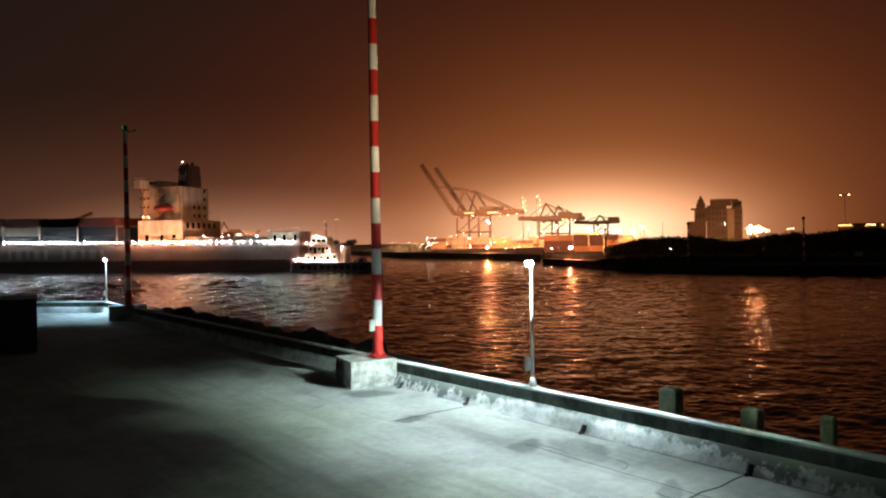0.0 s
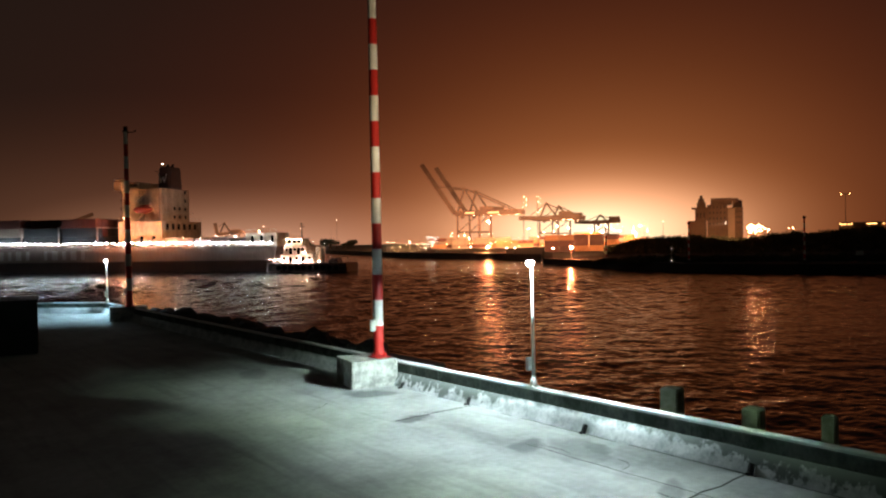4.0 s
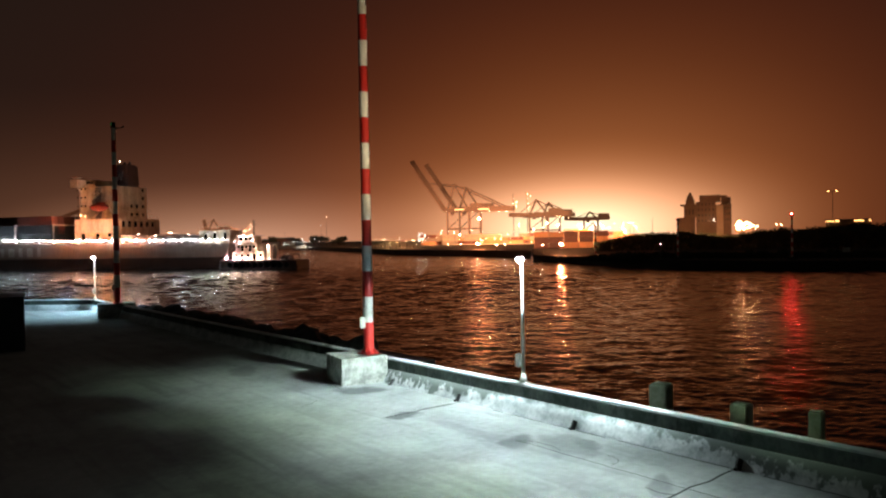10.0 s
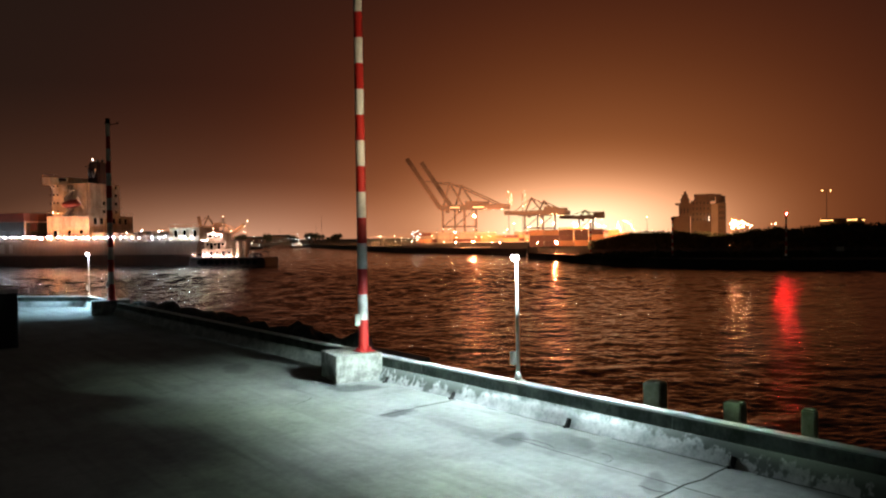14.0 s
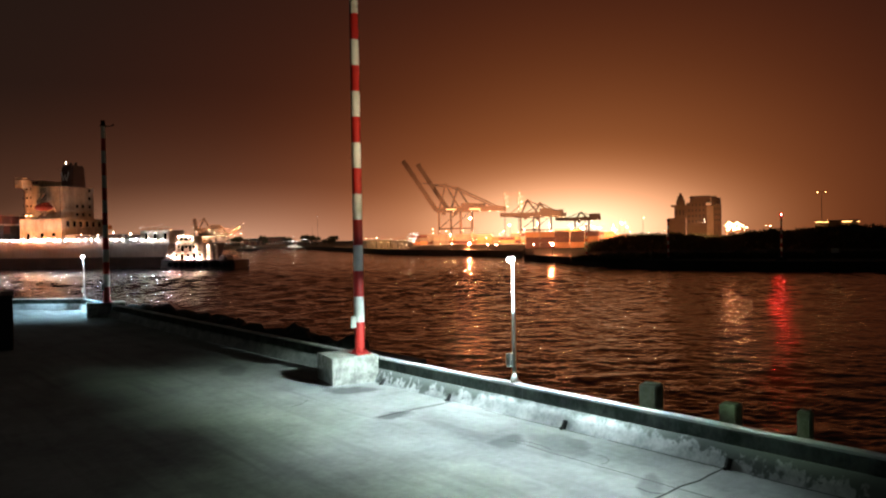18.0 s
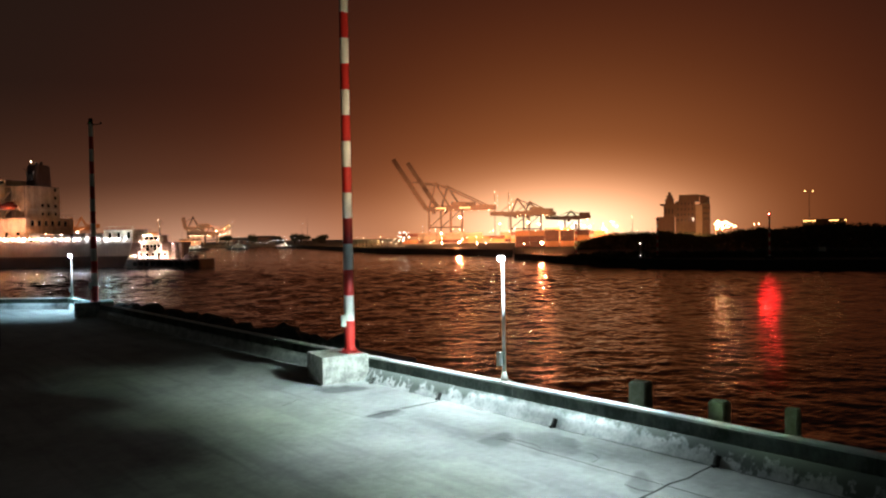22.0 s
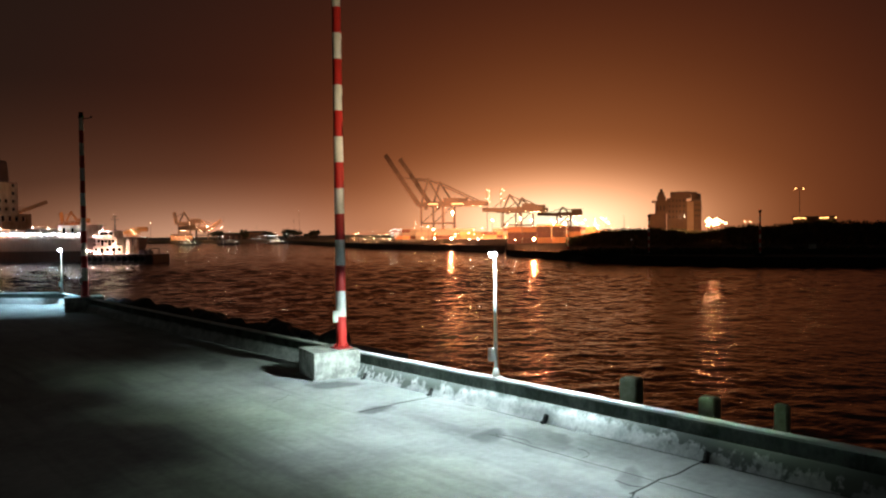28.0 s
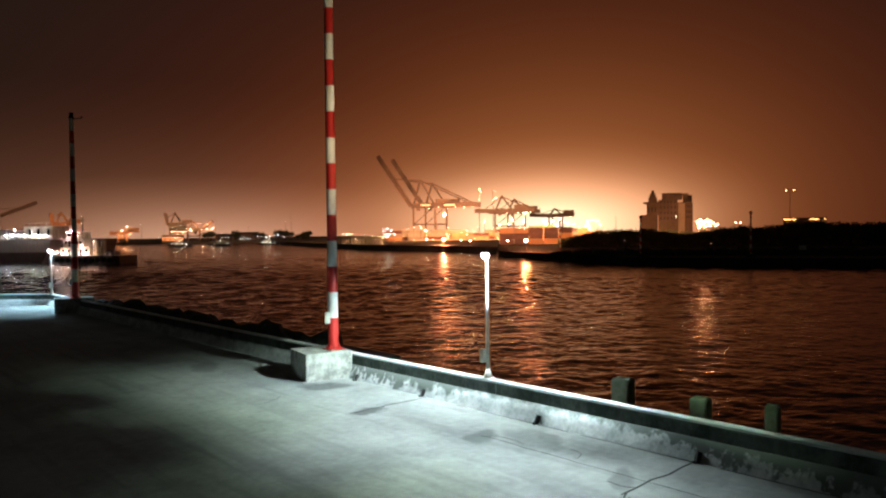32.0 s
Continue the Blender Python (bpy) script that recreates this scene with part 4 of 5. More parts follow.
    for n, (tiers, key) in enumerate(stacks):
        base = 7.0 + (x - aft) * 0.012
        for tier in range(tiers):
            for col in range(5):
                if n in (1,) and tier == 2 and col == 0:
                    continue
                bm = bmesh.new()
                y = 11.6 - col * 2.5
                box(bm, (x + 6.1, y, base + 1.3 + 2.6 * tier), (12.1, 2.4, 2.55))
                ribs = 12 if col == 0 else 0
                for k in range(ribs):
                    box(bm, (x + 0.7 + k * 0.98, y + 1.22, base + 1.3 + 2.6 * tier), (0.3, 0.06, 2.2))
                top = tier == tiers - 1
                m = BOX_RED if top else (BOX_WHITE if tier == 1 and n in (2, 3, 5) else rng.choice((BOX_BLUE, BOX_RED, BOX_BLUE)))
                part("container", bm, m, t)
        bm = bmesh.new()
        for yy in (12.9, -12.9):
            rod(bm, (x - 0.6, yy, 6.4), (x - 0.6, yy, base + 5.4), 0.2)
        beam(bm, (x - 0.6, -12.9, base + 5.2), (x - 0.6, 12.9, base + 5.2), 0.4)
        part("lashing_bridge", bm, HULL, t)
        x += 13.6
    # low houses and lockers on the after deck
    bm = bmesh.new()
    box(bm, (-39.2, 8.6, 8.45), (9.4, 6.8, 3.7))
    stern_house = part("stern_house", bm, HOUSE, t, "pale low house on the after deck", bevel=0.12)
    for x in (-42.6, -39.4, -36.6):
        bm = bmesh.new()
        box(bm, (x, 12.02, 8.6), (0.8, 0.1, 1.9))
        part("doorway", bm, GLASS_DARK, stern_house)
    bm = bmesh.new()
    beam(bm, (-43.8, 11.9, 11.2), (-34.6, 11.9, 11.2), 0.07)
    for k in range(6):
        beam(bm, (-43.8 + 1.84 * k, 11.9, 10.3), (-43.8 + 1.84 * k, 11.9, 11.2), 0.06)
    part("deck_rail", bm, HOUSE, stern_house)
    for k, (x, w, h) in enumerate(((-31.4, 5.2, 2.5), (-25.8, 4.6, 2.9), (-20.6, 4.8, 2.4), (-15.0, 5.2, 2.7))):
        bm = bmesh.new()
        box(bm, (x, 7.6, 6.6 + h / 2), (w, 7.0, h))
        for q in range(5):
            box(bm, (x - w / 2 + 0.5 + q * (w - 1) / 4, 11.13, 6.6 + h / 2), (0.16, 0.08, h - 0.2))
        locker = part("deck_locker", bm, HULL, t, bevel=0.05)
        bm = bmesh.new()
        ball(bm, (x + 1.0, 10.6, 6.6 + h + 0.5), 0.026, 1, 1)
        rod(bm, (x + 1.0, 10.6, 6.6 + h), (x + 1.0, 10.6, 6.6 + h + 0.47), 0.04, seg=5)
        part("deck_lamp", bm, LAMP_PALE, locker, "small pale lamp")
    # sodium floods on outriggers along the near rail, turned towards the deckhouse
    for x in (-16.0, -9.0, -3.0, 3.0, 9.0):
        bm = bmesh.new()
        beam(bm, (x, 13.6, 6.9), (x, 17.6, 7.7), 0.18)
        arm = part("outrigger", bm, STEEL_DIM, t)
        bm = bmesh.new()
        beam(bm, (x, 17.9, 7.45), (x, 17.61, 7.85), 0.9, 0.6)
        part("flood_housing", bm, DARK_METAL, arm)
        bm = bmesh.new()
        beam(bm, (x, 17.60, 7.865), (x, 17.57, 7.905), 0.8, 0.5)
        part("flood_lens", bm, LAMP_SHIP, arm, "orange floodlight lens")
    for child in t.children_recursive:
        child.data.transform(Matrix.Scale(1.085, 4))
    return t


ship = container_ship()


def tugboat():
    t = thing("tugboat", on_course(-33.4, 20.0, WATER), "tugboat with many white working lamps beside the ship's stern", "tugboat")
    bm = bmesh.new()
    out = [(-11.5, -3.9), (-11.5, 3.9), (-9.5, 4.4), (8, 4.6), (12.5, 2.8), (14.5, 0), (12.5, -2.8), (8, -4.6), (-9.5, -4.4)][::-1]
    prism(bm, out, -1.5, 1.6)
    hull = part("hull", bm, HULL_LOW, t, "dark tug hull", bevel=0.15)
    bm = bmesh.new()
    prism(bm, [(x * 0.99, y * 1.03) for x, y in out], 1.604, 2.4)
    part("bulwark", bm, HULL_LOW, t, bevel=0.08)
    for x, y, z, a, b, c in ((3.4, 0, 3.6, 9.6, 6.6, 2.4), (4.2, 0, 5.9, 6.8, 5.8, 2.2)):
        bm = bmesh.new()
        box(bm, (x, y, z), (a, b, c))
        level = part("deckhouse", bm, HOUSE, t, bevel=0.12)
        for k in range(5):
            bm = bmesh.new()
            box(bm, (x - a / 2 + 1.0 + k * (a - 2.0) / 4, b / 2 + 0.01, z - (0.25 if k % 2 else -0.2)), (0.8 if k % 2 else 0.7, 0.1, 1.7 if k % 2 else 0.7))
            part("doorway" if k % 2 else "window", bm, GLASS_DARK, level)
        bm = bmesh.new()
        box(bm, (x, 0, z + c / 2 + 0.04), (a + 0.7, b + 1.0, 0.1))
        part("deck_edge", bm, HULL, level)
        bm = bmesh.new()
        beam(bm, (x - a / 2, b / 2 + 0.45, z + c / 2 + 1.0), (x + a / 2, b / 2 + 0.45, z + c / 2 + 1.0), 0.06)
        for k in range(6):
            beam(bm, (x - a / 2 + k * a / 5, b / 2 + 0.45, z + c / 2 + 0.05), (x - a / 2 + k * a / 5, b / 2 + 0.45, z + c / 2 + 1.0), 0.05)
        part("deck_rail", bm, HOUSE, level)
    bm = bmesh.new()
    box(bm, (4.6, 0, 8.1), (4.8, 4.6, 2.0), 0, 0.94)
    wheelhouse = part("wheelhouse", bm, HOUSE, t, bevel=0.1)
    for k in range(3):
        bm = bmesh.new()
        box(bm, (3.1 + 1.5 * k, 2.24, 8.3), (1.1, 0.1, 0.9))
        part("wheelhouse_window", bm, GLASS_DARK, wheelhouse)
    bm = bmesh.new()
    box(bm, (4.6, 0, 9.16), (5.4, 5.2, 0.14))
    part("wheelhouse_roof", bm, HULL, wheelhouse)
    for y in (-1.6, 1.6):
        bm = bmesh.new()
        box(bm, (-2.2, y, 4.6), (1.3, 1.2, 4.4), 0, 0.9)
        part("funnel", bm, HOUSE, t, "pale lit funnel casing", bevel=0.15)
    bm = bmesh.new()
    rod(bm, (3.4, 0, 9.2), (3.4, 0, 13.6), 0.2, 0.1)
    beam(bm, (3.4, -1.6, 12.4), (3.4, 1.6, 12.4), 0.14)
    beam(bm, (3.4, -1.1, 13.2), (3.4, 1.1, 13.2), 0.12)
    mast = part("mast", bm, STEEL_DIM, t)
    for z in (11.6, 13.7):
        bm = bmesh.new()
        ball(bm, (3.4, 0.35, z), 0.05, 1, 1)
        part("mast_light", bm, LAMP_SODIUM, mast, "small orange mast lamp")
    bm = bmesh.new()
    box(bm, (-6.5, 0, 2.7), (2.6, 3.2, 1.3))
    rod(bm, (-6.5, -1.9, 3.0), (-6.5, 1.9, 3.0), 0.7, 0.7, 12)
    part("towing_winch", bm, HULL_LOW, t, bevel=0.08)
    bm = bmesh.new()
    for x in (-9.0,):
        rod(bm, (x, -2.6, 2.3), (x, -2.6, 4.0), 0.12)
        rod(bm, (x, 2.6, 2.3), (x, 2.6, 4.0), 0.12)
        rod(bm, (x, -2.6, 4.0), (x, 2.6, 4.0), 0.12)
    part("towing_arch", bm, STEEL_DIM, t)
    rng = random.Random(8)
    lamps = [(-3.6, 4.4, 3.0), (-1.2, 4.5, 2.9), (0.8, 4.6, 3.0), (2.6, 4.6, 2.9), (4.6, 4.6, 3.0), (6.4, 4.6, 3.0), (8.2, 4.3, 3.3), (9.6, 3.8, 3.6), (10.6, 3.2, 3.3), (11.8, 2.4, 3.2),
             (0.6, 4.0, 5.2), (6.2, 3.7, 7.2), (7.6, 3.5, 7.6), (3.4, 3.3, 9.0), (4.6, 3.3, 9.3), (6.2, 3.2, 9.0), (1.8, 3.4, 8.2), (-2.2, 2.6, 6.4)]
    for k, (x, y, z) in enumerate(lamps):
        bm = bmesh.new()
        ball(bm, (x, y, z), rng.uniform(0.04, 0.065), 1, 1)
        lamp = part("work_lamp", bm, LAMP_TUG, t, "bright working lamp")
        bm = bmesh.new()
        rod(bm, (x, y - 0.1, max(2.3, z - 1.6)), (x, y - 0.1, z), 0.05, seg=6)
        part("lamp_bracket", bm, STEEL_DIM, lamp)
    for k in range(10):
        bm = bmesh.new()
        r = bmesh.ops.create_cone(bm, cap_ends=True, segments=12, radius1=0.7, radius2=0.7, depth=0.5)
        bmesh.ops.transform(bm, matrix=Matrix.Translation((-9.0 + k * 1.9, 4.75, 1.2)) @ Matrix.Rotation(radians(90), 4, "X"), verts=r["verts"])
        part("tyre_fender", bm, PIPE, hull)
    for child in t.children_recursive:
        child.data.transform(Matrix.Translation((-4.5, 0, 0)))
    return t


tug = tugboat()


# ---- the far shores ----
def land(name, outline, top, material, label):
    bm = bmesh.new()
    prism(bm, outline, WATER - 2, top)
    return solid(name, bm, material, label, "shore")


def ring_points(rows):
    return [tuple(polar(az, d))[:2] for az, d in rows]


POINT_TOP, PORT_TOP = -1.7, -1.2
land("ground_point", ring_points([(46.8, 226), (51, 190), (57, 163), (64.7, 156), (72, 157), (95, 170), (95, 480), (70, 440), (60, 440), (46.8, 380)])[::-1], POINT_TOP, SOIL, "dark low wooded point across the harbour")
land("ground_port", ring_points([(29.0, 655), (31.0, 520), (33.5, 425), (36, 346), (42, 300), (46.7, 260), (46.9, 445), (60, 446), (95, 484), (95, 2600), (29.0, 2600)])[::-1], PORT_TOP, PORT_GROUND, "flat port ground under orange lights")
land("ground_far", ring_points([(-40, 900), (0, 800), (20, 760), (28.9, 720), (28.9, 2600), (-40, 2600)])[::-1], PORT_TOP, PORT_GROUND, "dark far harbour shore")


def light_mast(az, d, el, kind, size, ground, label, group):
    """A lamp on a thin pole; el is the tangent of its height angle from the quay."""
    z = EYE[2] + el * d
    t = thing("harbour_light", Matrix.Translation(polar(az, d, ground)), label, "light mast", group)
    bm = bmesh.new()
    h = max(0.6, z - ground)
    rod(bm, (0, 0, 0), (0, 0, h), 0.10 + 0.004 * h, 0.07, 6)
    part("pole", bm, STEEL_DIM, t)
    bm = bmesh.new()
    ball(bm, (0, 0, h), size * 0.45, 0.8, 1)
    part("lamp", bm, kind, t)
    return t


def port_lights():
    sod, pale = LAMP_SODIUM, LAMP_PALE
    o, w = "orange sodium lamp on a steel mast in the port", "white lamp on a steel mast in the port"
    # the brightest, singly
    for az, el, d, kind, size in ((42.61, 0.0263, 560, LAMP_STREAK, 1.6), (41.07, 0.0041, 420, LAMP_FLOOD, 0.7), (41.15, -0.0084, 400, LAMP_FLOOD, 0.6), (42.49, -0.0088, 312, LAMP_STREAK, 0.75),
                                  (43.95, -0.0107, 292, LAMP_FLOOD, 0.37), (44.62, -0.0109, 287, LAMP_FLOOD, 0.44), (47.57, -0.0117, 228, LAMP_FLOOD, 0.38), (49.01, -0.0114, 214, LAMP_STREAK, 0.78),
                                  (47.94, 0.0175, 520, LAMP_FLOOD, 1.1), (48.81, 0.0148, 520, LAMP_FLOOD, 1.1), (45.75, 0.0159, 520, LAMP_FLOOD, 0.8), (50.6, 0.012, 560, LAMP_FLOOD, 1.2),
                                  (52.25, 0.011, 560, LAMP_FLOOD, 1.2), (53.72, 0.0093, 560, LAMP_FLOOD, 1.1), (51.4, 0.009, 560, LAMP_FLOOD, 1.1), (46.9, 0.010, 520, LAMP_FLOOD, 0.8)):
        light_mast(az, d, el, kind, size, PORT_TOP if d > 320 or az < 46.75 else POINT_TOP, "bright orange flood lamp on a tall port mast", "flood masts in the port")
    rng = random.Random(11)
    for k in range(26):
        az = rng.uniform(34.4, 38.6)
        light_mast(az, rng.uniform(390, 480), rng.uniform(-0.009, 0.0015), rng.choice((sod, sod, pale)), rng.uniform(0.2, 0.45), PORT_TOP, o, "sodium lamps in the port")
    for k in range(34):
        az = rng.uniform(39.0, 47.5)
        light_mast(az, rng.uniform(400, 560), rng.uniform(-0.009, 0.012), sod, rng.uniform(0.2, 0.5), PORT_TOP, o, "sodium lamps in the port")
    for k in range(38):
        az = rng.uniform(46.5, 55.0)
        light_mast(az, rng.uniform(470, 640), rng.uniform(0.003, 0.016), rng.choice((sod, LAMP_FLOOD)), rng.uniform(0.35, 0.8), PORT_TOP, o, "sodium lamps in the port")
    for k in range(14):
        light_mast(rng.uniform(37.7, 38.5), 420, rng.uniform(-0.006, 0.007), LAMP_BERTH, rng.uniform(0.3, 0.55), PORT_TOP, w, "white lamps at the ship berth")
    # far shore to the north
    for k in range(30):
        light_mast(20.7 + 0.28 * k, 820, -0.0018 + rng.uniform(-0.0006, 0.0006), LAMP_BERTH, rng.uniform(0.2, 0.38), PORT_TOP, "small white lamp on the far shore", "lamps along the far shore")
    for az, el, s in ((26.8, -0.0045, 0.5), (27.0, -0.0042, 0.5), (27.42, -0.0045, 0.55), (27.6, -0.0042, 0.5), (28.06, -0.0013, 0.6), (28.4, -0.0015, 0.7), (28.69, -0.0018, 0.75), (29.0, -0.0015, 0.7), (29.32, -0.0012, 0.6),
                      (29.66, 0.0008, 0.9), (30.1, -0.002, 0.5), (19.15, 0.0002, 0.5), (19.5, -0.001, 0.4)):
        light_mast(az, 780, el, LAMP_BERTH, s, PORT_TOP, "white lamp on a quay of the far shore", "white lamps of the far quay")
    for az, el, s in ((14.91, 0.0163, 0.5), (12.66, 0.0131, 0.5), (13.28, 0.0137, 0.45), (15.61, 0.0148, 0.4), (17.59, 0.0061, 0.5), (19.85, 0.0164, 0.4), (21.39, 0.0104, 0.35), (22.57, 0.0154, 0.35), (30.2, 0.0203, 0.3), (30.63, 0.0317, 0.3), (27.44, 0.0131, 0.25)):
        light_mast(az, 820, el, sod, s, PORT_TOP, "small orange lamp on a far mast", "orange lamps of the far shore")
    for az, el, s in ((22.56, 0.0142, 0.55), (22.97, 0.0108, 0.5), (23.22, 0.0083, 0.6), (23.54, 0.0092, 0.5), (23.85, 0.0115, 0.5), (24.11, 0.0085, 0.6), (24.46, 0.0147, 0.5), (24.75, 0.0184, 0.6), (25.02, 0.0246, 0.5), (24.85, 0.0098, 0.6), (24.42, 0.0084, 0.5), (18.52, 0.0082, 0.6), (18.95, 0.0135, 0.5), (18.72, 0.0066, 0.6), (19.10, 0.0052, 0.45)):
        light_mast(az, 790, el, LAMP_FLOOD, s, PORT_TOP, "orange lamp about a crane of the far shore", "orange lamps of the far shore")
    # the wooded point
    light_mast(56.46, 166, -0.0140, LAMP_PALE, 0.16, POINT_TOP, "white lamp post on the wooded point", "lamps on the point")
    light_mast(52.2, 186, -0.0300, LAMP_PALE, 0.14, POINT_TOP, "low white glow on the wooded point", "lamps on the point")
    # This low glow is added: it stands for the lit foot of the post.
    light_mast(56.46, 165, -0.0325, pale, 0.10, POINT_TOP, "low white glow on the wooded point", "lamps on the point")
    # Glowing balls added around the single floodlight to widen its glare.
    for az, el, s in ((62.02, 0.0125, 1.8), (62.55, 0.0120, 1.8), (62.05, 0.0065, 1.5), (62.62, 0.0062, 1.6), (62.95, 0.0085, 1.3), (61.85, 0.0095, 1.4), (62.35, 0.0045, 1.4), (62.75, 0.0105, 1.4), (63.2, 0.0070, 1.2), (61.9, 0.0045, 1.1)):
        light_mast(az, 330, el, GLARE_HALO, s, POINT_TOP, "added glowing ball widening the floodlight's glare", "flood masts in the port")
    light_mast(62.29, 330, 0.0098, LAMP_GLARE, 1.9, POINT_TOP, "glaring orange floodlight beside the building", "flood masts in the port")
    for az, el, s in ((62.75, 0.006, 0.5), (63.1, 0.0045, 0.35), (62.0, 0.0035, 0.5), (64.5, 0.0088, 0.4), (64.8, 0.0085, 0.45), (57.8, 0.0075, 0.18), (56.3, 0.0025, 0.2), (57.4, 0.0045, 0.15), (55.9, 0.021, 0.25)):
        light_mast(az, 330, el, sod, s, POINT_TOP, "orange lamp behind the trees of the point", "orange lamps behind the trees")


port_lights()


def port_floods():
    """The light that the tall port masts throw on the ground, the cranes and the trees about them, and added low spots.
    """
    # The z 5 spots are added, to lift the building and hazy far cranes.
    for az, d, z, power, aim_az, aim_d, cone in ((41.0, 505, 26, 250000, 41.3, 560, 125), (45.5, 505, 28, 500000, 46, 560, 130), (49.8, 510, 28, 640000, 50, 566, 130), (53.5, 520, 28, 460000, 53.7, 570, 120),
                                                 (62.3, 326, 10, 140000, 61.0, 332, 110), (36.5, 430, 16, 120000, 37, 450, 120), (24.0, 790, 24, 60000, 24, 810, 120), (60.4, 292, 5, 24000, 59.7, 326, 80), (49.01, 217, 2.6, 700000, 49.9, 337, 29), (42.49, 314, 3.0, 120000, 43.5, 566, 70),
                                                 (14.6, 800, 5, 40000, 14.8, 850, 80), (22.2, 800, 5, 140000, 22.3, 850, 80), (18.6, 765, 5, 30000, 18.6, 800, 80), (12.2, 790, 5, 80000, 12.2, 850, 80)):
        data = bpy.data.lights.new("port_flood_light", "SPOT")
        data.energy, data.color, data.shadow_soft_size = power, (1.0, 0.43, 0.18), 1.0
        data.spot_size, data.spot_blend = radians(cone), 0.4
        lamp = new("port_flood_light", data)
        lamp.matrix_basis = look(polar(az, d, z), polar(aim_az, aim_d, -1.0 if z > 6 else (12.0 if z > 4 else 6.0)))


port_floods()


def twin_mast():
    t = thing("high_mast", Matrix.Translation(polar(68.07, 320, POINT_TOP)), "tall light mast with a pair of lamps", "light mast")
    h = EYE[2] + 0.0484 * 320 - POINT_TOP
    bm = bmesh.new()
    rod(bm, (0, 0, 0), (0, 0, h), 0.16, 0.09, 8)
    part("pole", bm, STEEL_DIM, t)
    side = polar(158.07, 1.0)
    bm = bmesh.new()
    beam(bm, -side * 1.7 + Vector((0, 0, h)), side * 1.7 + Vector((0, 0, h)), 0.15)
    arm = part("crossarm", bm, STEEL_DIM, t)
    for s in (-1.4, 1.4):
        bm = bmesh.new()
        ball(bm, side * s + Vector((0, 0, h - 0.1)), 0.24, 1.2, 1)
        part("lamp", bm, LAMP_DIM, arm, "bright pale orange lamp")


twin_mast()


def range_pole(az, d, el_top, lit_at, period):
    """A banded beacon pole on the point with a red flashing lantern."""
    h = EYE[2] + el_top * d - POINT_TOP - 0.5
    t = thing("beacon_pole", Matrix.Translation(polar(az, d, POINT_TOP)), "banded beacon pole with a red flashing lantern", "beacon", "beacon poles on the point")
    for k in range(10):
        bm = bmesh.new()
        rod(bm, (0, 0, h * k / 10), (0, 0, h * (k + 1) / 10), 0.17, 0.16, 12)
        part("band", bm, RED if k % 2 else WHITE, t)
    bm = bmesh.new()
    box(bm, (0, 0, 0.3), (1.4, 1.4, 0.6))
    part("foot", bm, SEAWALL, t)
    toward = math.degrees(math.atan2(-math.cos(radians(az)), -math.sin(radians(az))))
    DRUMS.append(beacon_lantern(t, h, LAMP_RED, lit_at, period, 0.125, 1.7, toward, True))


range_pole(65.50, 162, 0.0225, 2.08, 4.0)
range_pole(51.65, 190, 0.0150, 2.50, 4.0)
range_pole(57.72, 168, 0.0192, 2.91, 3.98)


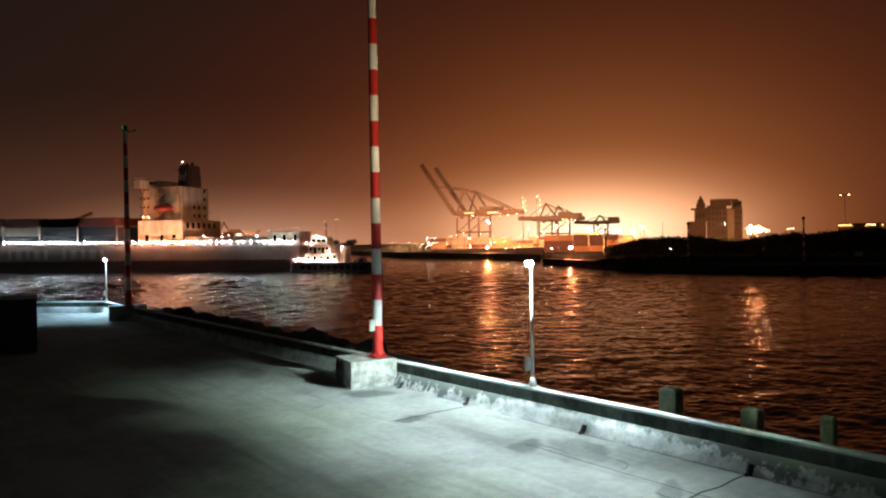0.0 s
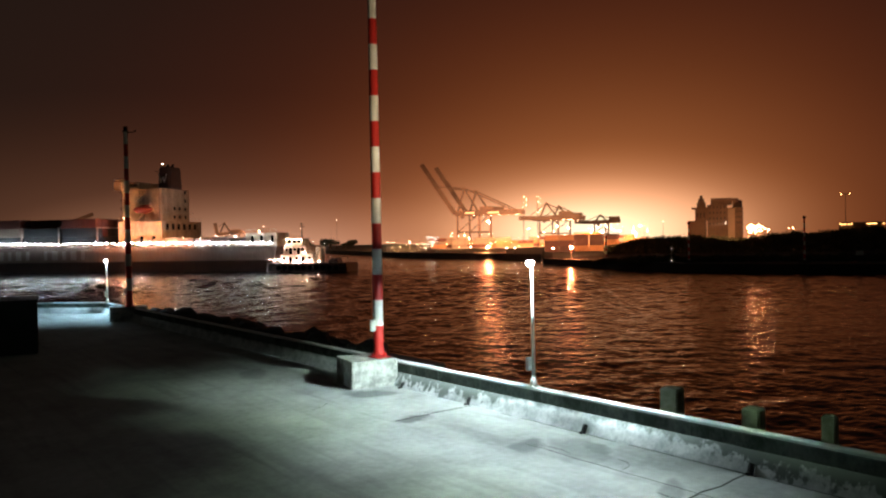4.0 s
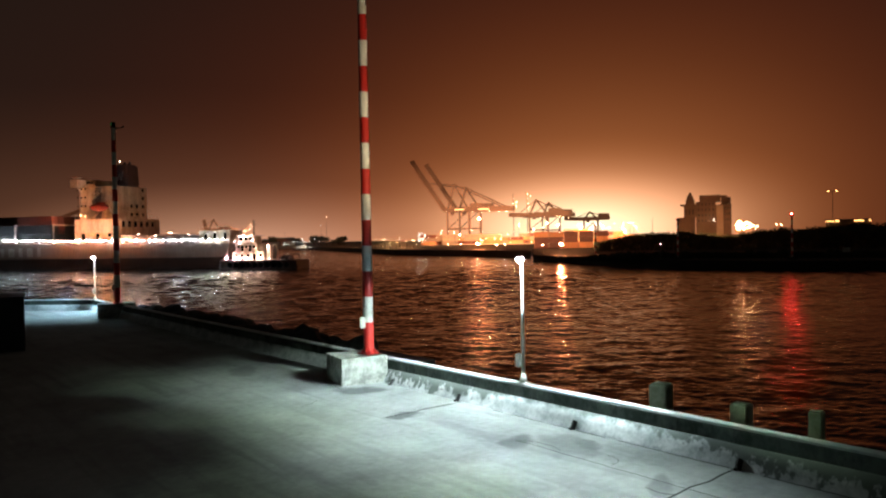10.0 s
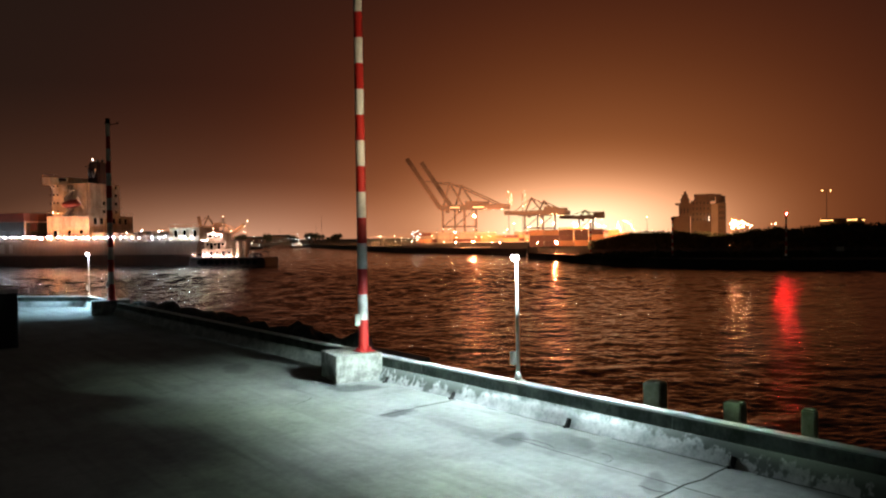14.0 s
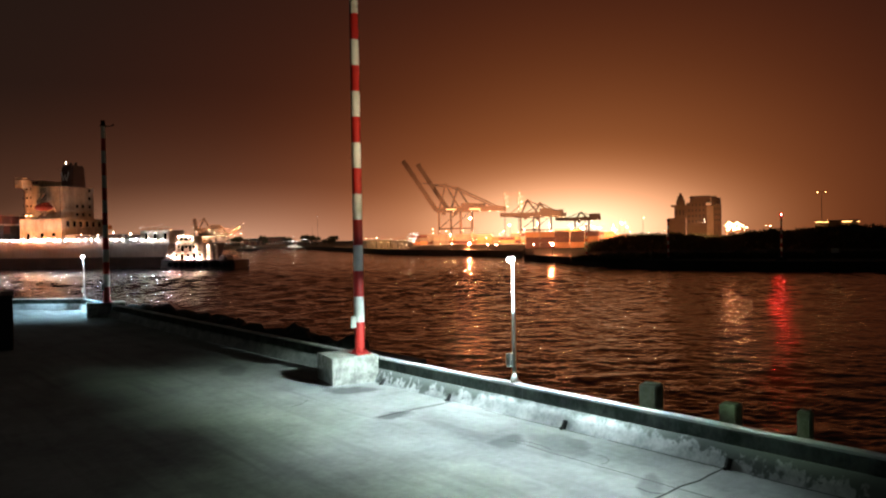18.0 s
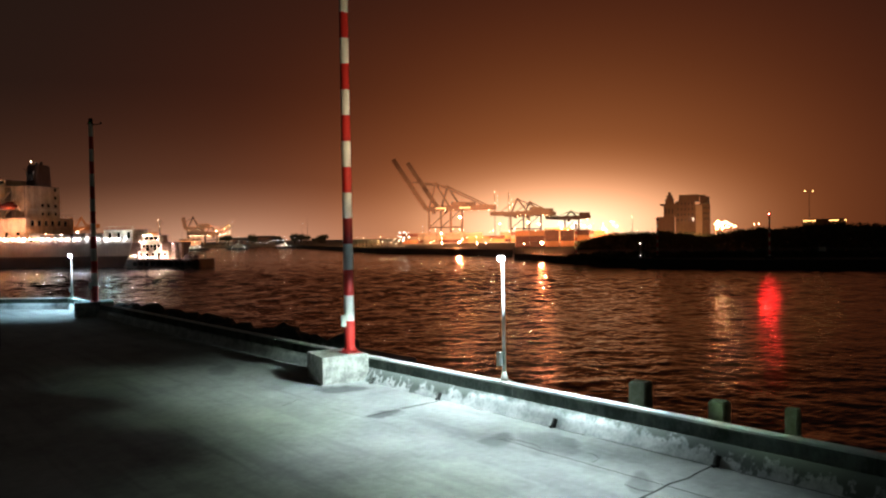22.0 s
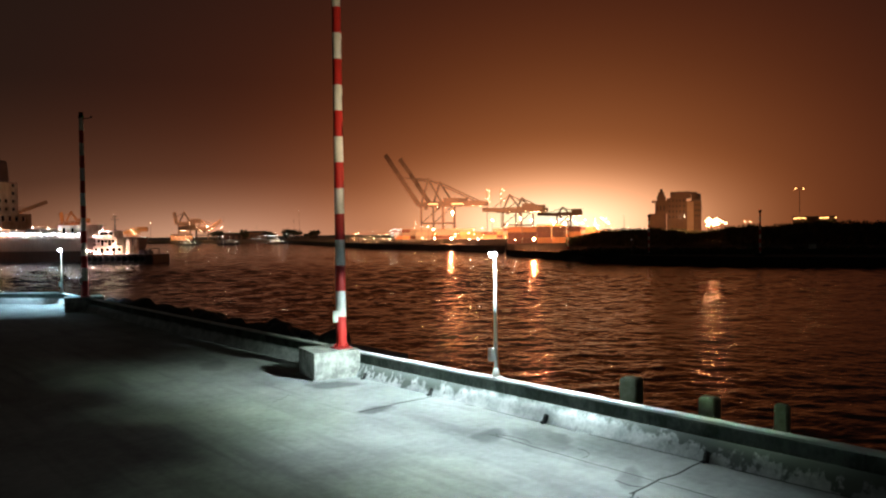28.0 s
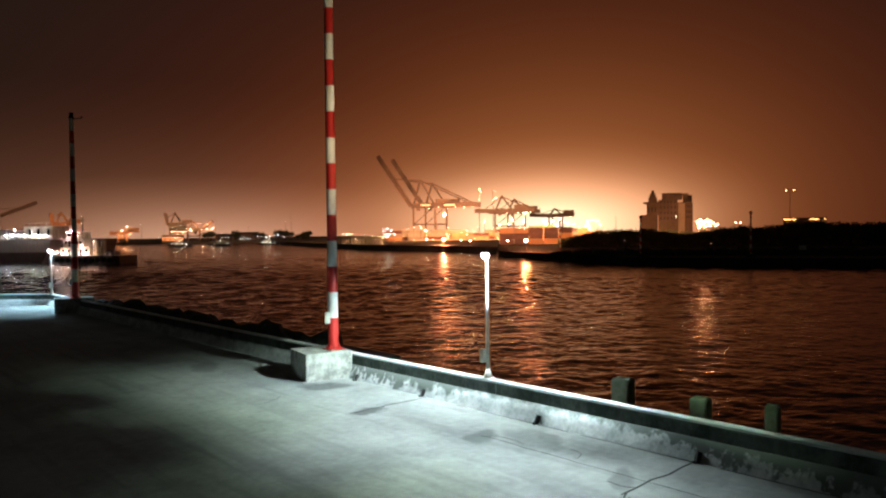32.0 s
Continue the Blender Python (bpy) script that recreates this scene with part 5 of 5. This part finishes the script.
def gantry_crane(m, back, hinge, apex, paint, label, lamps=0, boom_angle=56.0, legs=18.0, boom=48.0):
    """A quay crane seen from its side: portal legs, main beam, A-frame, stays and a boom raised by boom_angle. Local x runs inland."""
    t = thing("gantry_crane", m, label, "crane", "cranes in the port")
    for x in (0.0, legs):
        for y in (-7.0, 7.0):
            bm = bmesh.new()
            beam(bm, (x, y, 0), (x, y, hinge), 1.5)
            part("leg", bm, paint, t)
            bm = bmesh.new()
            box(bm, (x, y, 0.9), (1.6, 5.0, 1.4))
            part("bogie", bm, paint, t)
        bm = bmesh.new()
        beam(bm, (x, -7, hinge * 0.42), (x, 7, hinge * 0.42), 1.2)
        part("sill_beam", bm, paint, t)
    for y in (-7.0, 7.0):
        bm = bmesh.new()
        beam(bm, (0, y, hinge * 0.45), (legs, y, hinge * 0.45), 1.2)
        part("portal_beam", bm, paint, t)
        bm = bmesh.new()
        beam(bm, (0, y, hinge * 0.45), (legs, y, hinge), 0.7)
        part("brace", bm, paint, t)
        bm = bmesh.new()
        beam(bm, (0, y * 0.4, hinge), (6.0, y * 0.3, apex), 1.5)
        beam(bm, (legs, y * 0.4, hinge), (6.0, y * 0.3, apex), 1.3)
        part("a_frame", bm, paint, t)
        bm = bmesh.new()
        beam(bm, (-2, y * 0.35, hinge), (back, y * 0.35, hinge + 0.6), 1.6, 3.6)
        part("main_beam", bm, paint, t)
        bm = bmesh.new()
        beam(bm, (6.0, y * 0.3, apex), (back * 0.92, y * 0.35, hinge + 1.2), 0.7)
        part("back_stay", bm, paint, t)
        bm = bmesh.new()
        a = radians(boom_angle)
        tip = Vector((-2 - math.cos(a) * boom, y * 0.35, hinge + math.sin(a) * boom))
        beam(bm, (-2, y * 0.35, hinge), tip, 1.9, 3.6)
        part("boom", bm, paint, t)
        bm = bmesh.new()
        beam(bm, (6.0, y * 0.3, apex), Vector((-2, y * 0.35, hinge)).lerp(tip, 0.55), 0.5)
        part("fore_stay", bm, paint, t)
    bm = bmesh.new()
    for k in range(9):
        p = Vector((-2, 0, hinge)).lerp(Vector((tip.x, 0, tip.z)), k / 8)
        beam(bm, p + Vector((0, -2.6, 0)), p + Vector((0, 2.6, 0)), 0.6)
    part("boom_tie", bm, paint, t)
    bm = bmesh.new()
    box(bm, (legs + 6, 0, hinge + 3.2), (11, 6.5, 4.6))
    part("machinery_house", bm, paint, t, bevel=0.2)
    bm = bmesh.new()
    box(bm, (4, 1.5, hinge - 2.6), (3, 2.6, 2.6))
    part("cabin", bm, paint, t)
    bm = bmesh.new()
    beam(bm, (6.0, -3.2, apex), (6.0, 3.2, apex), 1.8, 1.4)
    part("apex_beam", bm, paint, t)
    bm = bmesh.new()
    beam(bm, (3.0, -2.4, (hinge + apex) / 2), (3.0, 2.4, (hinge + apex) / 2), 1.0)
    part("cross_beam", bm, paint, t)
    bm = bmesh.new()
    beam(bm, (-2, -4.1, hinge + 2.2), (back, -4.1, hinge + 2.8), 0.25)
    for k in range(12):
        x = -2 + (back + 2) * k / 11
        beam(bm, (x, -4.1, hinge + 1.0), (x, -4.1, hinge + 2.8), 0.18)
    part("walkway_rail", bm, paint, t)
    if lamps > 7 and apex > 40:
        for x0, x1 in ((6.0, 14.0), (25.0, 34.0)):
            bm = bmesh.new()
            box(bm, ((x0 + x1) / 2, -4.6, hinge + 0.4), (x1 - x0, 0.5, 1.1))
            part("lit_gallery", bm, LAMP_GALLERY, t, "pale lit gallery on the main beam")
    rng = random.Random(int(back * 10))
    for k in range(lamps):
        bm = bmesh.new()
        x = -1 + (back - 2) * k / max(1, lamps - 1)
        ball(bm, (x, -3.0, hinge - 1.6), rng.uniform(0.15, 0.3), 1, 1)
        lamp = part("beam_lamp", bm, LAMP_SODIUM, t, "orange lamp under the main beam")
        bm = bmesh.new()
        rod(bm, (x, -2.9, hinge - 1.4), (x, -2.6, hinge), 0.12, seg=5)
        part("lamp_hanger", bm, paint, lamp)
    return t


def crane_at(az, d, flip=False):
    """A pose whose x axis runs to the right as seen from the quay."""
    return Matrix.Translation(polar(az, d, PORT_TOP)) @ Matrix.Rotation(radians(-az + (180 if flip else 0)), 4, "Z")


gantry_crane(crane_at(40.15, 600), 52, 28.0, 49.0, CRANE_PAINT, "dark quay crane with its boom raised", 8, 57, 18, 49)
gantry_crane(crane_at(41.1, 618), 47, 28.5, 47.5, CRANE_PAINT, "dark quay crane with its boom raised", 0, 57, 18, 47)
gantry_crane(crane_at(46.6, 640), 34, 24.0, 37.0, CRANE_PAINT, "lit quay crane with its boom lowered", 10, 2, 16, 16)
gantry_crane(crane_at(47.6, 680), 30, 24.0, 36.0, CRANE_PAINT, "lit quay crane with its boom lowered", 8, 2, 16, 16)
gantry_crane(crane_at(50.8, 760), 26, 22.0, 29.0, CRANE_PAINT, "small quay crane deep in the port", 5, 3, 14, 18)
gantry_crane(crane_at(10.9, 850, True), 26, 28.0, 35.0, CRANE_PAINT, "dim crane on the far shore with a raised boom", 2, 23, 14, 35)
# The pale orange paint here carries the sodium light on the steel.
gantry_crane(crane_at(14.3, 850), 15, 19.0, 31.5, CRANE_YELLOW, "crane on the far shore seen end on, orange light in its paint", 6, 82, 12, 12)
gantry_crane(crane_at(21.8, 850), 15, 18.0, 31.0, CRANE_PAINT, "dim crane on the far shore with an upright boom", 4, 80, 12, 13)
gantry_crane(crane_at(23.9, 800, True), 30, 12.0, 20.0, CRANE_PAINT, "lit crane on the far shore", 14, 38, 12, 14)
gantry_crane(crane_at(18.3, 800), 12, 9.0, 13.0, CRANE_YELLOW, "small yellow lit gantry on the far shore", 5, 4, 8, 6)


def mast_lamp_rows():
    """Ladders of lamps up the two lit crane towers."""
    for az, d in ((45.35, 640), (46.45, 640)):
        t = thing("light_tower", Matrix.Translation(polar(az, d, PORT_TOP)), "lattice tower with rows of small orange lamps", "light tower", "light towers in the port")
        h = EYE[2] + 0.0585 * d - PORT_TOP
        for s in (-1.6, 1.6):
            bm = bmesh.new()
            beam(bm, (s, s, 0), (s, s, h), 0.4)
            part("leg", bm, CRANE_PAINT, t)
        for k in range(7):
            z = h - k * 2.2
            bm = bmesh.new()
            beam(bm, (-1.6, -1.6, z), (1.6, 1.6, z), 0.3)
            rung = part("rung", bm, CRANE_PAINT, t)
            bm = bmesh.new()
            ball(bm, (-1.6 + 3.2 * (k % 2), -1.9, z), 0.22, 1, 1)
            part("lamp", bm, LAMP_SODIUM, rung, "small orange lamp")


mast_lamp_rows()


def container_yard():
    """Stacks of stored containers at the edge of the port."""
    rng = random.Random(4)
    for k in range(5):
        az = 47.5 + 1.15 * k
        d = 335 + 3 * k
        t = thing("container_stack", Matrix.Translation(polar(az, d, POINT_TOP)) @ Matrix.Rotation(radians(-az), 4, "Z"), "stack of brown shipping containers on the quayside", "container stack", "container stacks in the port")
        for tier in range(3):
            for col in range(2):
                bm = bmesh.new()
                box(bm, (0, col * 2.6, 1.3 + 2.6 * tier), (6.5, 2.44, 2.58))
                for r in range(7):
                    box(bm, (-2.8 + r * 0.93, -1.24 + col * 2.6, 1.3 + 2.6 * tier), (0.35, 0.06, 2.3))
                part("container", bm, rng.choice((BOX_RED, BOX_ORANGE, BOX_RED)), t)


container_yard()


def floodlit_yard():
    """Long stacks of containers deep in the port, under the flood masts."""
    rng = random.Random(17)
    for k in range(20):
        az = 38.6 + 0.86 * k
        d = 566 + 14 * (k % 2) + rng.uniform(-6, 6)
        t = thing("container_stack", Matrix.Translation(polar(az, d, PORT_TOP)) @ Matrix.Rotation(radians(-az + rng.uniform(-4, 4)), 4, "Z"), "floodlit stack of pale and orange containers in the port", "container stack", "floodlit container stacks")
        tall = rng.choice((2, 3, 3, 4))
        for tier in range(tall):
            if rng.random() < 0.12 and tier == tall - 1:
                continue
            bm = bmesh.new()
            box(bm, (0, 0, 1.3 + 2.6 * tier), (12.1, 2.44, 2.58))
            for r in range(8):
                box(bm, (-5.4 + r * 1.55, -1.24, 1.3 + 2.6 * tier), (0.4, 0.06, 2.3))
            part("container", bm, rng.choice((BOX_WHITE, BOX_WHITE, BOX_ORANGE, BOX_RED)), t)


floodlit_yard()


def harbour_building():
    """A broad building with a stepped turret, seen against the glow."""
    az, d = 59.6, 330
    t = thing("harbour_building", Matrix.Translation(polar(az, d, POINT_TOP)) @ Matrix.Rotation(radians(-az), 4, "Z"), "five-storey harbour building with a stepped turret", "building")
    g = -POINT_TOP + EYE[2]
    k = d * math.pi / 180

    def lump(name, a0, a1, e0, e1, depth, back, material=BUILDING, bevel=0.12, under=None):
        x0, x1, z0, z1 = (a0 - az) * k, (a1 - az) * k, g + e0 * d, g + e1 * d
        bm = bmesh.new()
        box(bm, ((x0 + x1) / 2, back, (z0 + z1) / 2), (x1 - x0, depth, z1 - z0))
        return part(name, bm, material, under or t, bevel=bevel)

    low = -g / d
    lump("wing", 57.74, 59.0, low, 0.0205, 10, 0)
    shaft = lump("tower_shaft", 58.2, 59.05, 0.0205, 0.037, 6, 0.2)
    lump("tower_cornice", 57.95, 59.15, 0.0355, 0.0375, 7.5, 0.2)
    lump("turret_tier", 58.33, 58.95, 0.0375, 0.0440, 4.5, 0.2)
    lump("turret_tier", 58.42, 58.85, 0.0440, 0.0490, 3.2, 0.2)
    lump("turret_cap", 58.54, 58.74, 0.0490, 0.0530, 1.6, 0.2)
    main = lump("main_block", 59.05, 60.42, low, 0.0400, 12, 0.4)
    lump("roof_storey", 59.3, 60.75, 0.0400, 0.0485, 9, 0.6)
    side = lump("side_block", 60.42, 61.46, low, 0.0355, 12, -0.4)
    lump("roof_plant", 60.8, 61.44, 0.0355, 0.0455, 6, 0.2)
    lump("roof_plant", 60.75, 61.2, 0.0455, 0.0480, 4, 0.2)
    lump("lit_bay", 60.46, 60.92, low, 0.0350, 12.6, -0.45, LIT_BAY, 0.1, side)
    for row, e in enumerate((0.012, 0.019, 0.026, 0.033)):
        lump("storey_band", 59.04, 60.43, e, e + 0.0012, 12.4, 0.4, BUILDING, 0.02, main)
        lump("storey_band", 60.41, 61.48, e + 0.0015, e + 0.0027, 12.4, -0.4, BUILDING, 0.02, side)
        for c in range(5):
            lump("window", 59.18 + c * 0.25, 59.30 + c * 0.25, e + 0.002, e + 0.0055, 12.1, 0.36, WINDOW_DIM, 0, main)
        for c in range(3):
            lump("window", 60.98 + c * 0.16, 61.10 + c * 0.16, e + 0.0032, e + 0.0065, 12.1, -0.44, WINDOW_DIM, 0, side)
    for c in range(3):
        lump("window", 58.30 + c * 0.24, 58.42 + c * 0.24, 0.024, 0.031, 6.1, 0.16, WINDOW_DIM, 0, shaft)
    bm = bmesh.new()
    beam(bm, ((60.3 - az) * k, -6.3, g + 0.0145 * d), ((60.3 - az) * k, -6.3, g + 0.0190 * d), 0.10)
    part("lit_sign", bm, LAMP_SMALL, t, "small lit upright sign")


harbour_building()


def low_shed():
    az, d = 69.0, 320
    t = thing("low_shed", Matrix.Translation(polar(az, d, POINT_TOP)) @ Matrix.Rotation(radians(-az), 4, "Z"), "long low shed with lit eaves behind the trees", "shed")
    h = EYE[2] + 0.0125 * d - POINT_TOP
    bm = bmesh.new()
    box(bm, (0, 0, h / 2), (15, 8, h))
    part("wall", bm, BUILDING, t, bevel=0.1)
    bm = bmesh.new()
    box(bm, (0, 0, h + 0.15), (15.6, 8.6, 0.3))
    part("roof", bm, STEEL_DIM, t)
    for x, w in ((-6.0, 2.6), (-3.6, 1.4), (3.4, 3.2), (7.2, 0.6)):
        bm = bmesh.new()
        box(bm, (x, -4.25, h - 0.35), (w, 0.3, 0.18))
        part("eaves_lamp", bm, LAMP_DIM, t, "orange lit strip under the eaves")


low_shed()


def notice_board():
    t = thing("notice_board", Matrix.Translation(polar(68.88, 162, POINT_TOP)) @ Matrix.Rotation(radians(-68.88), 4, "Z"), "small pale notice board on the dark point", "sign")
    z = EYE[2] - 0.0233 * 162 - POINT_TOP
    bm = bmesh.new()
    box(bm, (0, -0.08, z), (1.3, 0.06, 0.9))
    part("board", bm, WHITE, t, "pale blank board")
    for s in (-0.4, 0.4):
        bm = bmesh.new()
        rod(bm, (s, 0, 0), (s, 0, z + 0.3), 0.05, seg=6)
        part("post", bm, STEEL_DIM, t)


notice_board()


def tree_kinds():
    """Three crowns of many small leaf clumps on forked trunks, shared by the trees of the point."""
    kinds = []
    for s in range(3):
        rng = random.Random(40 + s)
        bm = bmesh.new()
        rod(bm, (0, 0, 0), (0.1, 0, 0.42), 0.045, 0.03, 7)
        for k in range(5):
            a = rng.uniform(0, 6.28)
            rod(bm, (0.1, 0, 0.36 + 0.03 * k), (0.1 + math.cos(a) * 0.26, math.sin(a) * 0.26, 0.62 + rng.uniform(0, 0.15)), 0.02, 0.008, 5)
        trunk = mesh_of(bm, "trunk", BARK)
        verts, faces = [], []
        for k in range(900):
            a, b = rng.uniform(0, 6.28), rng.uniform(-0.9, 1.0)
            r = (0.25 + 0.75 * rng.random() ** 0.5) * (1 + 0.35 * noise.noise(Vector((math.cos(a) * 1.5 + s * 9, math.sin(a) * 1.5, b * 2))))
            c = Vector((math.cos(a) * 0.42 * r * math.sqrt(max(0, 1 - b * b * 0.8)), math.sin(a) * 0.42 * r * math.sqrt(max(0, 1 - b * b * 0.8)), 0.66 + 0.30 * b * r))
            q = Euler((rng.uniform(0, 6), rng.uniform(0, 6), rng.uniform(0, 6))).to_matrix()
            w = rng.uniform(0.03, 0.06)
            i = len(verts)
            verts += [tuple(c + q @ Vector(p)) for p in ((-w, 0, 0), (0, -w * 0.5, w * 0.2), (w, 0, 0), (0, w * 0.5, w * 0.2))]
            faces.append((i, i + 1, i + 2, i + 3))
        me = bpy.data.meshes.new("crown")
        me.from_pydata(verts, [], faces)
        me.materials.append(LEAF)
        kinds.append((trunk, me))
    return kinds


def point_trees():
    kinds = tree_kinds()
    rng = random.Random(21)
    tops = ((46.5, -0.012), (50, -0.012), (52.4, -0.0069), (54.9, 0.0029), (57, 0.0044), (59.4, 0.0014), (61.7, -0.0022), (62.9, 0.0024), (64.7, 0.0067), (66.1, 0.0034), (67.5, 0.0077), (70.5, 0.0085), (78, 0.009))
    n = 96
    for k in range(n):
        az = 52.0 + 22.5 * k / (n - 1) + rng.uniform(-0.2, 0.2)
        d = 276 + 15 * (k % 3) + rng.uniform(-5, 5)
        el = np.interp(az, [p[0] for p in tops], [p[1] for p in tops])
        h = (EYE[2] + (el - 0.0045 * (2 - k % 3) * rng.random()) * d - POINT_TOP) * rng.uniform(0.92, 1.03)
        if h < 1.5:
            continue
        t = thing("tree", Matrix.Translation(polar(az, d, POINT_TOP)) @ Matrix.Rotation(rng.uniform(0, 6.28), 4, "Z") @ Matrix.Diagonal((h * 1.15, h * 1.15, h, 1)), "dark leafy tree on the wooded point", "tree", "trees on the point")
        trunk, crown = kinds[k % 3]
        for name, me in (("trunk", trunk), ("crown", crown)):
            ob = new(name, me)
            ob.parent = t
    verts, faces = [], []

    def sprig(c, w):
        q = Euler((rng.uniform(0, 6), rng.uniform(0, 6), rng.uniform(0, 6))).to_matrix()
        i = len(verts)
        verts.extend(tuple(c + q @ Vector(p)) for p in ((-w, 0, 0), (0, -w * 0.5, 0), (w, 0, 0), (0, w * 0.5, 0)))
        faces.append((i, i + 1, i + 2, i + 3))

    for k in range(7000):
        az = rng.uniform(50.5, 75)
        sprig(polar(az, rng.uniform(172, 180), POINT_TOP + rng.random() ** 1.5 * (1.3 + 0.7 * noise.noise(Vector((az * 1.3, 0, 0)))) * min(1, (az - 50) / 3)), rng.uniform(0.25, 0.5))
    for k in range(14000):
        az = rng.uniform(51.5, 76)
        el = np.interp(az, [p[0] for p in tops], [p[1] for p in tops])
        rise = (EYE[2] + el * 268 - POINT_TOP) * (0.72 + 0.25 * noise.noise(Vector((az * 2.1, 4, 0))))
        sprig(polar(az, rng.uniform(262, 272), POINT_TOP + max(0.2, rise) * rng.random() ** 0.8), rng.uniform(0.3, 0.6))
    me = bpy.data.meshes.new("undergrowth")
    me.from_pydata(verts, [], faces)
    me.materials.append(LEAF)
    tagged(new("undergrowth", me), "dense dark undergrowth along the shore of the point", "undergrowth", kind="stuff")


point_trees()


def far_shore():
    """Low sheds and clumps of trees along the far harbour shore."""
    for az, wide, tall in ((25.9, 26, 6.0), (27.5, 20, 7.5), (22.0, 22, 5.0)):
        t = thing("far_shed", Matrix.Translation(polar(az, 830, PORT_TOP)) @ Matrix.Rotation(radians(-az), 4, "Z"), "long low shed on the far shore", "shed", "sheds on the far shore")
        bm = bmesh.new()
        box(bm, (0, 0, tall / 2), (wide, 12, tall))
        part("wall", bm, BUILDING, t, bevel=0.1)
        bm = bmesh.new()
        prism(bm, [(-6.4, tall), (6.4, tall), (0, tall + 1.8)], -wide / 2 - 0.4, wide / 2 + 0.4)
        bmesh.ops.transform(bm, matrix=Matrix(((0, 0, 1, 0), (1, 0, 0, 0), (0, 1, 0, 0), (0, 0, 0, 1))), verts=bm.verts)
        part("roof", bm, STEEL_DIM, t)
        for k in range(4):
            bm = bmesh.new()
            box(bm, ((k - 1.5) * wide / 4.4, -6.02, tall * 0.4), (wide / 9, 0.1, tall * 0.7))
            part("door", bm, HULL_LOW, t)
    rng = random.Random(77)
    kinds = tree_kinds()
    for k in range(26):
        az = rng.choice((24.6, 26.8, 28.4, 29.9, 30.3, 31.0, 31.6)) + rng.uniform(-0.35, 0.35)
        h = rng.uniform(6.0, 11.5)
        t = thing("tree", Matrix.Translation(polar(az, 800 + rng.uniform(0, 25), PORT_TOP)) @ Matrix.Rotation(rng.uniform(0, 6.28), 4, "Z") @ Matrix.Diagonal((h * 1.1, h * 1.1, h, 1)), "dim leafy tree on the far shore", "tree", "trees on the far shore")
        for name, me in zip(("trunk", "crown"), kinds[k % 3]):
            new(name, me).parent = t


far_shore()


def workboat(az, d, label, turn):
    p = polar(az, d, WATER)
    t = thing("workboat", Matrix.Translation(p) @ Matrix.Rotation(radians(-az + turn), 4, "Z"), label, "boat", "small boats in the harbour")
    bm = bmesh.new()
    prism(bm, [(-8, -2), (6, -2), (9, 0), (6, 2), (-8, 2)], -0.8, 1.4)
    part("hull", bm, HULL_LOW, t, bevel=0.1)
    bm = bmesh.new()
    box(bm, (-1, 0, 2.6), (6, 3, 2.4))
    part("cabin", bm, HOUSE, t, bevel=0.15)
    bm = bmesh.new()
    rod(bm, (-1, 0, 3.6), (-1, 0, 9.5), 0.12, 0.06, 6)
    part("mast", bm, STEEL_DIM, t)
    for x, z, s in ((-5, 2.2, 0.45), (-2, 2.3, 0.5), (1.5, 2.3, 0.55), (4.5, 2.1, 0.45), (-1, 9.4, 0.3), (-1, 6.5, 0.35), (0, 4.1, 0.5)):
        bm = bmesh.new()
        ball(bm, (x, -2.0 if z < 3 else 0, z), s * 0.6, 1, 1)
        part("lamp", bm, LAMP_SMALL, t, "pale deck lamp")


workboat(22.46, 560, "small lit workboat out on the harbour", 0)
workboat(25.36, 570, "small lit workboat out on the harbour", 170)
workboat(28.9, 600, "small dim boat near the far quay", 0)


# ---- what moves: the ship and its tug, the turning beacon drums, the slow drift of the water ----
def motions():
    walk(ship, [(t, on_course(24.7 + s, 0, WATER)) for t, s in ((0, 0), (5.5, 10.4), (10, 19.4), (14.5, 28.8), (20, 40.6), (25, 51.3), (32, 66.2))])
    walk(tug, [(t, on_course(s - 12.5, 20.0, WATER)) for t, s in ((0, -20.9), (5.5, -10.6), (10, -1.9), (14.5, 7.1), (20, 17.7), (25, 27.2), (28, 33.1), (32, 40.7))])
    walk(water, [(t, pose(-0.35 * t, -0.25 * t, WATER)) for t in (0, 16, 32)])
    for drum, z, lit_at, period, toward in DRUMS:
        walk(drum, [(k * 0.5, pose(0, 0, z, 0, 0, toward + 360.0 * (k * 0.5 - lit_at) / period)) for k in range(65)])


motions()
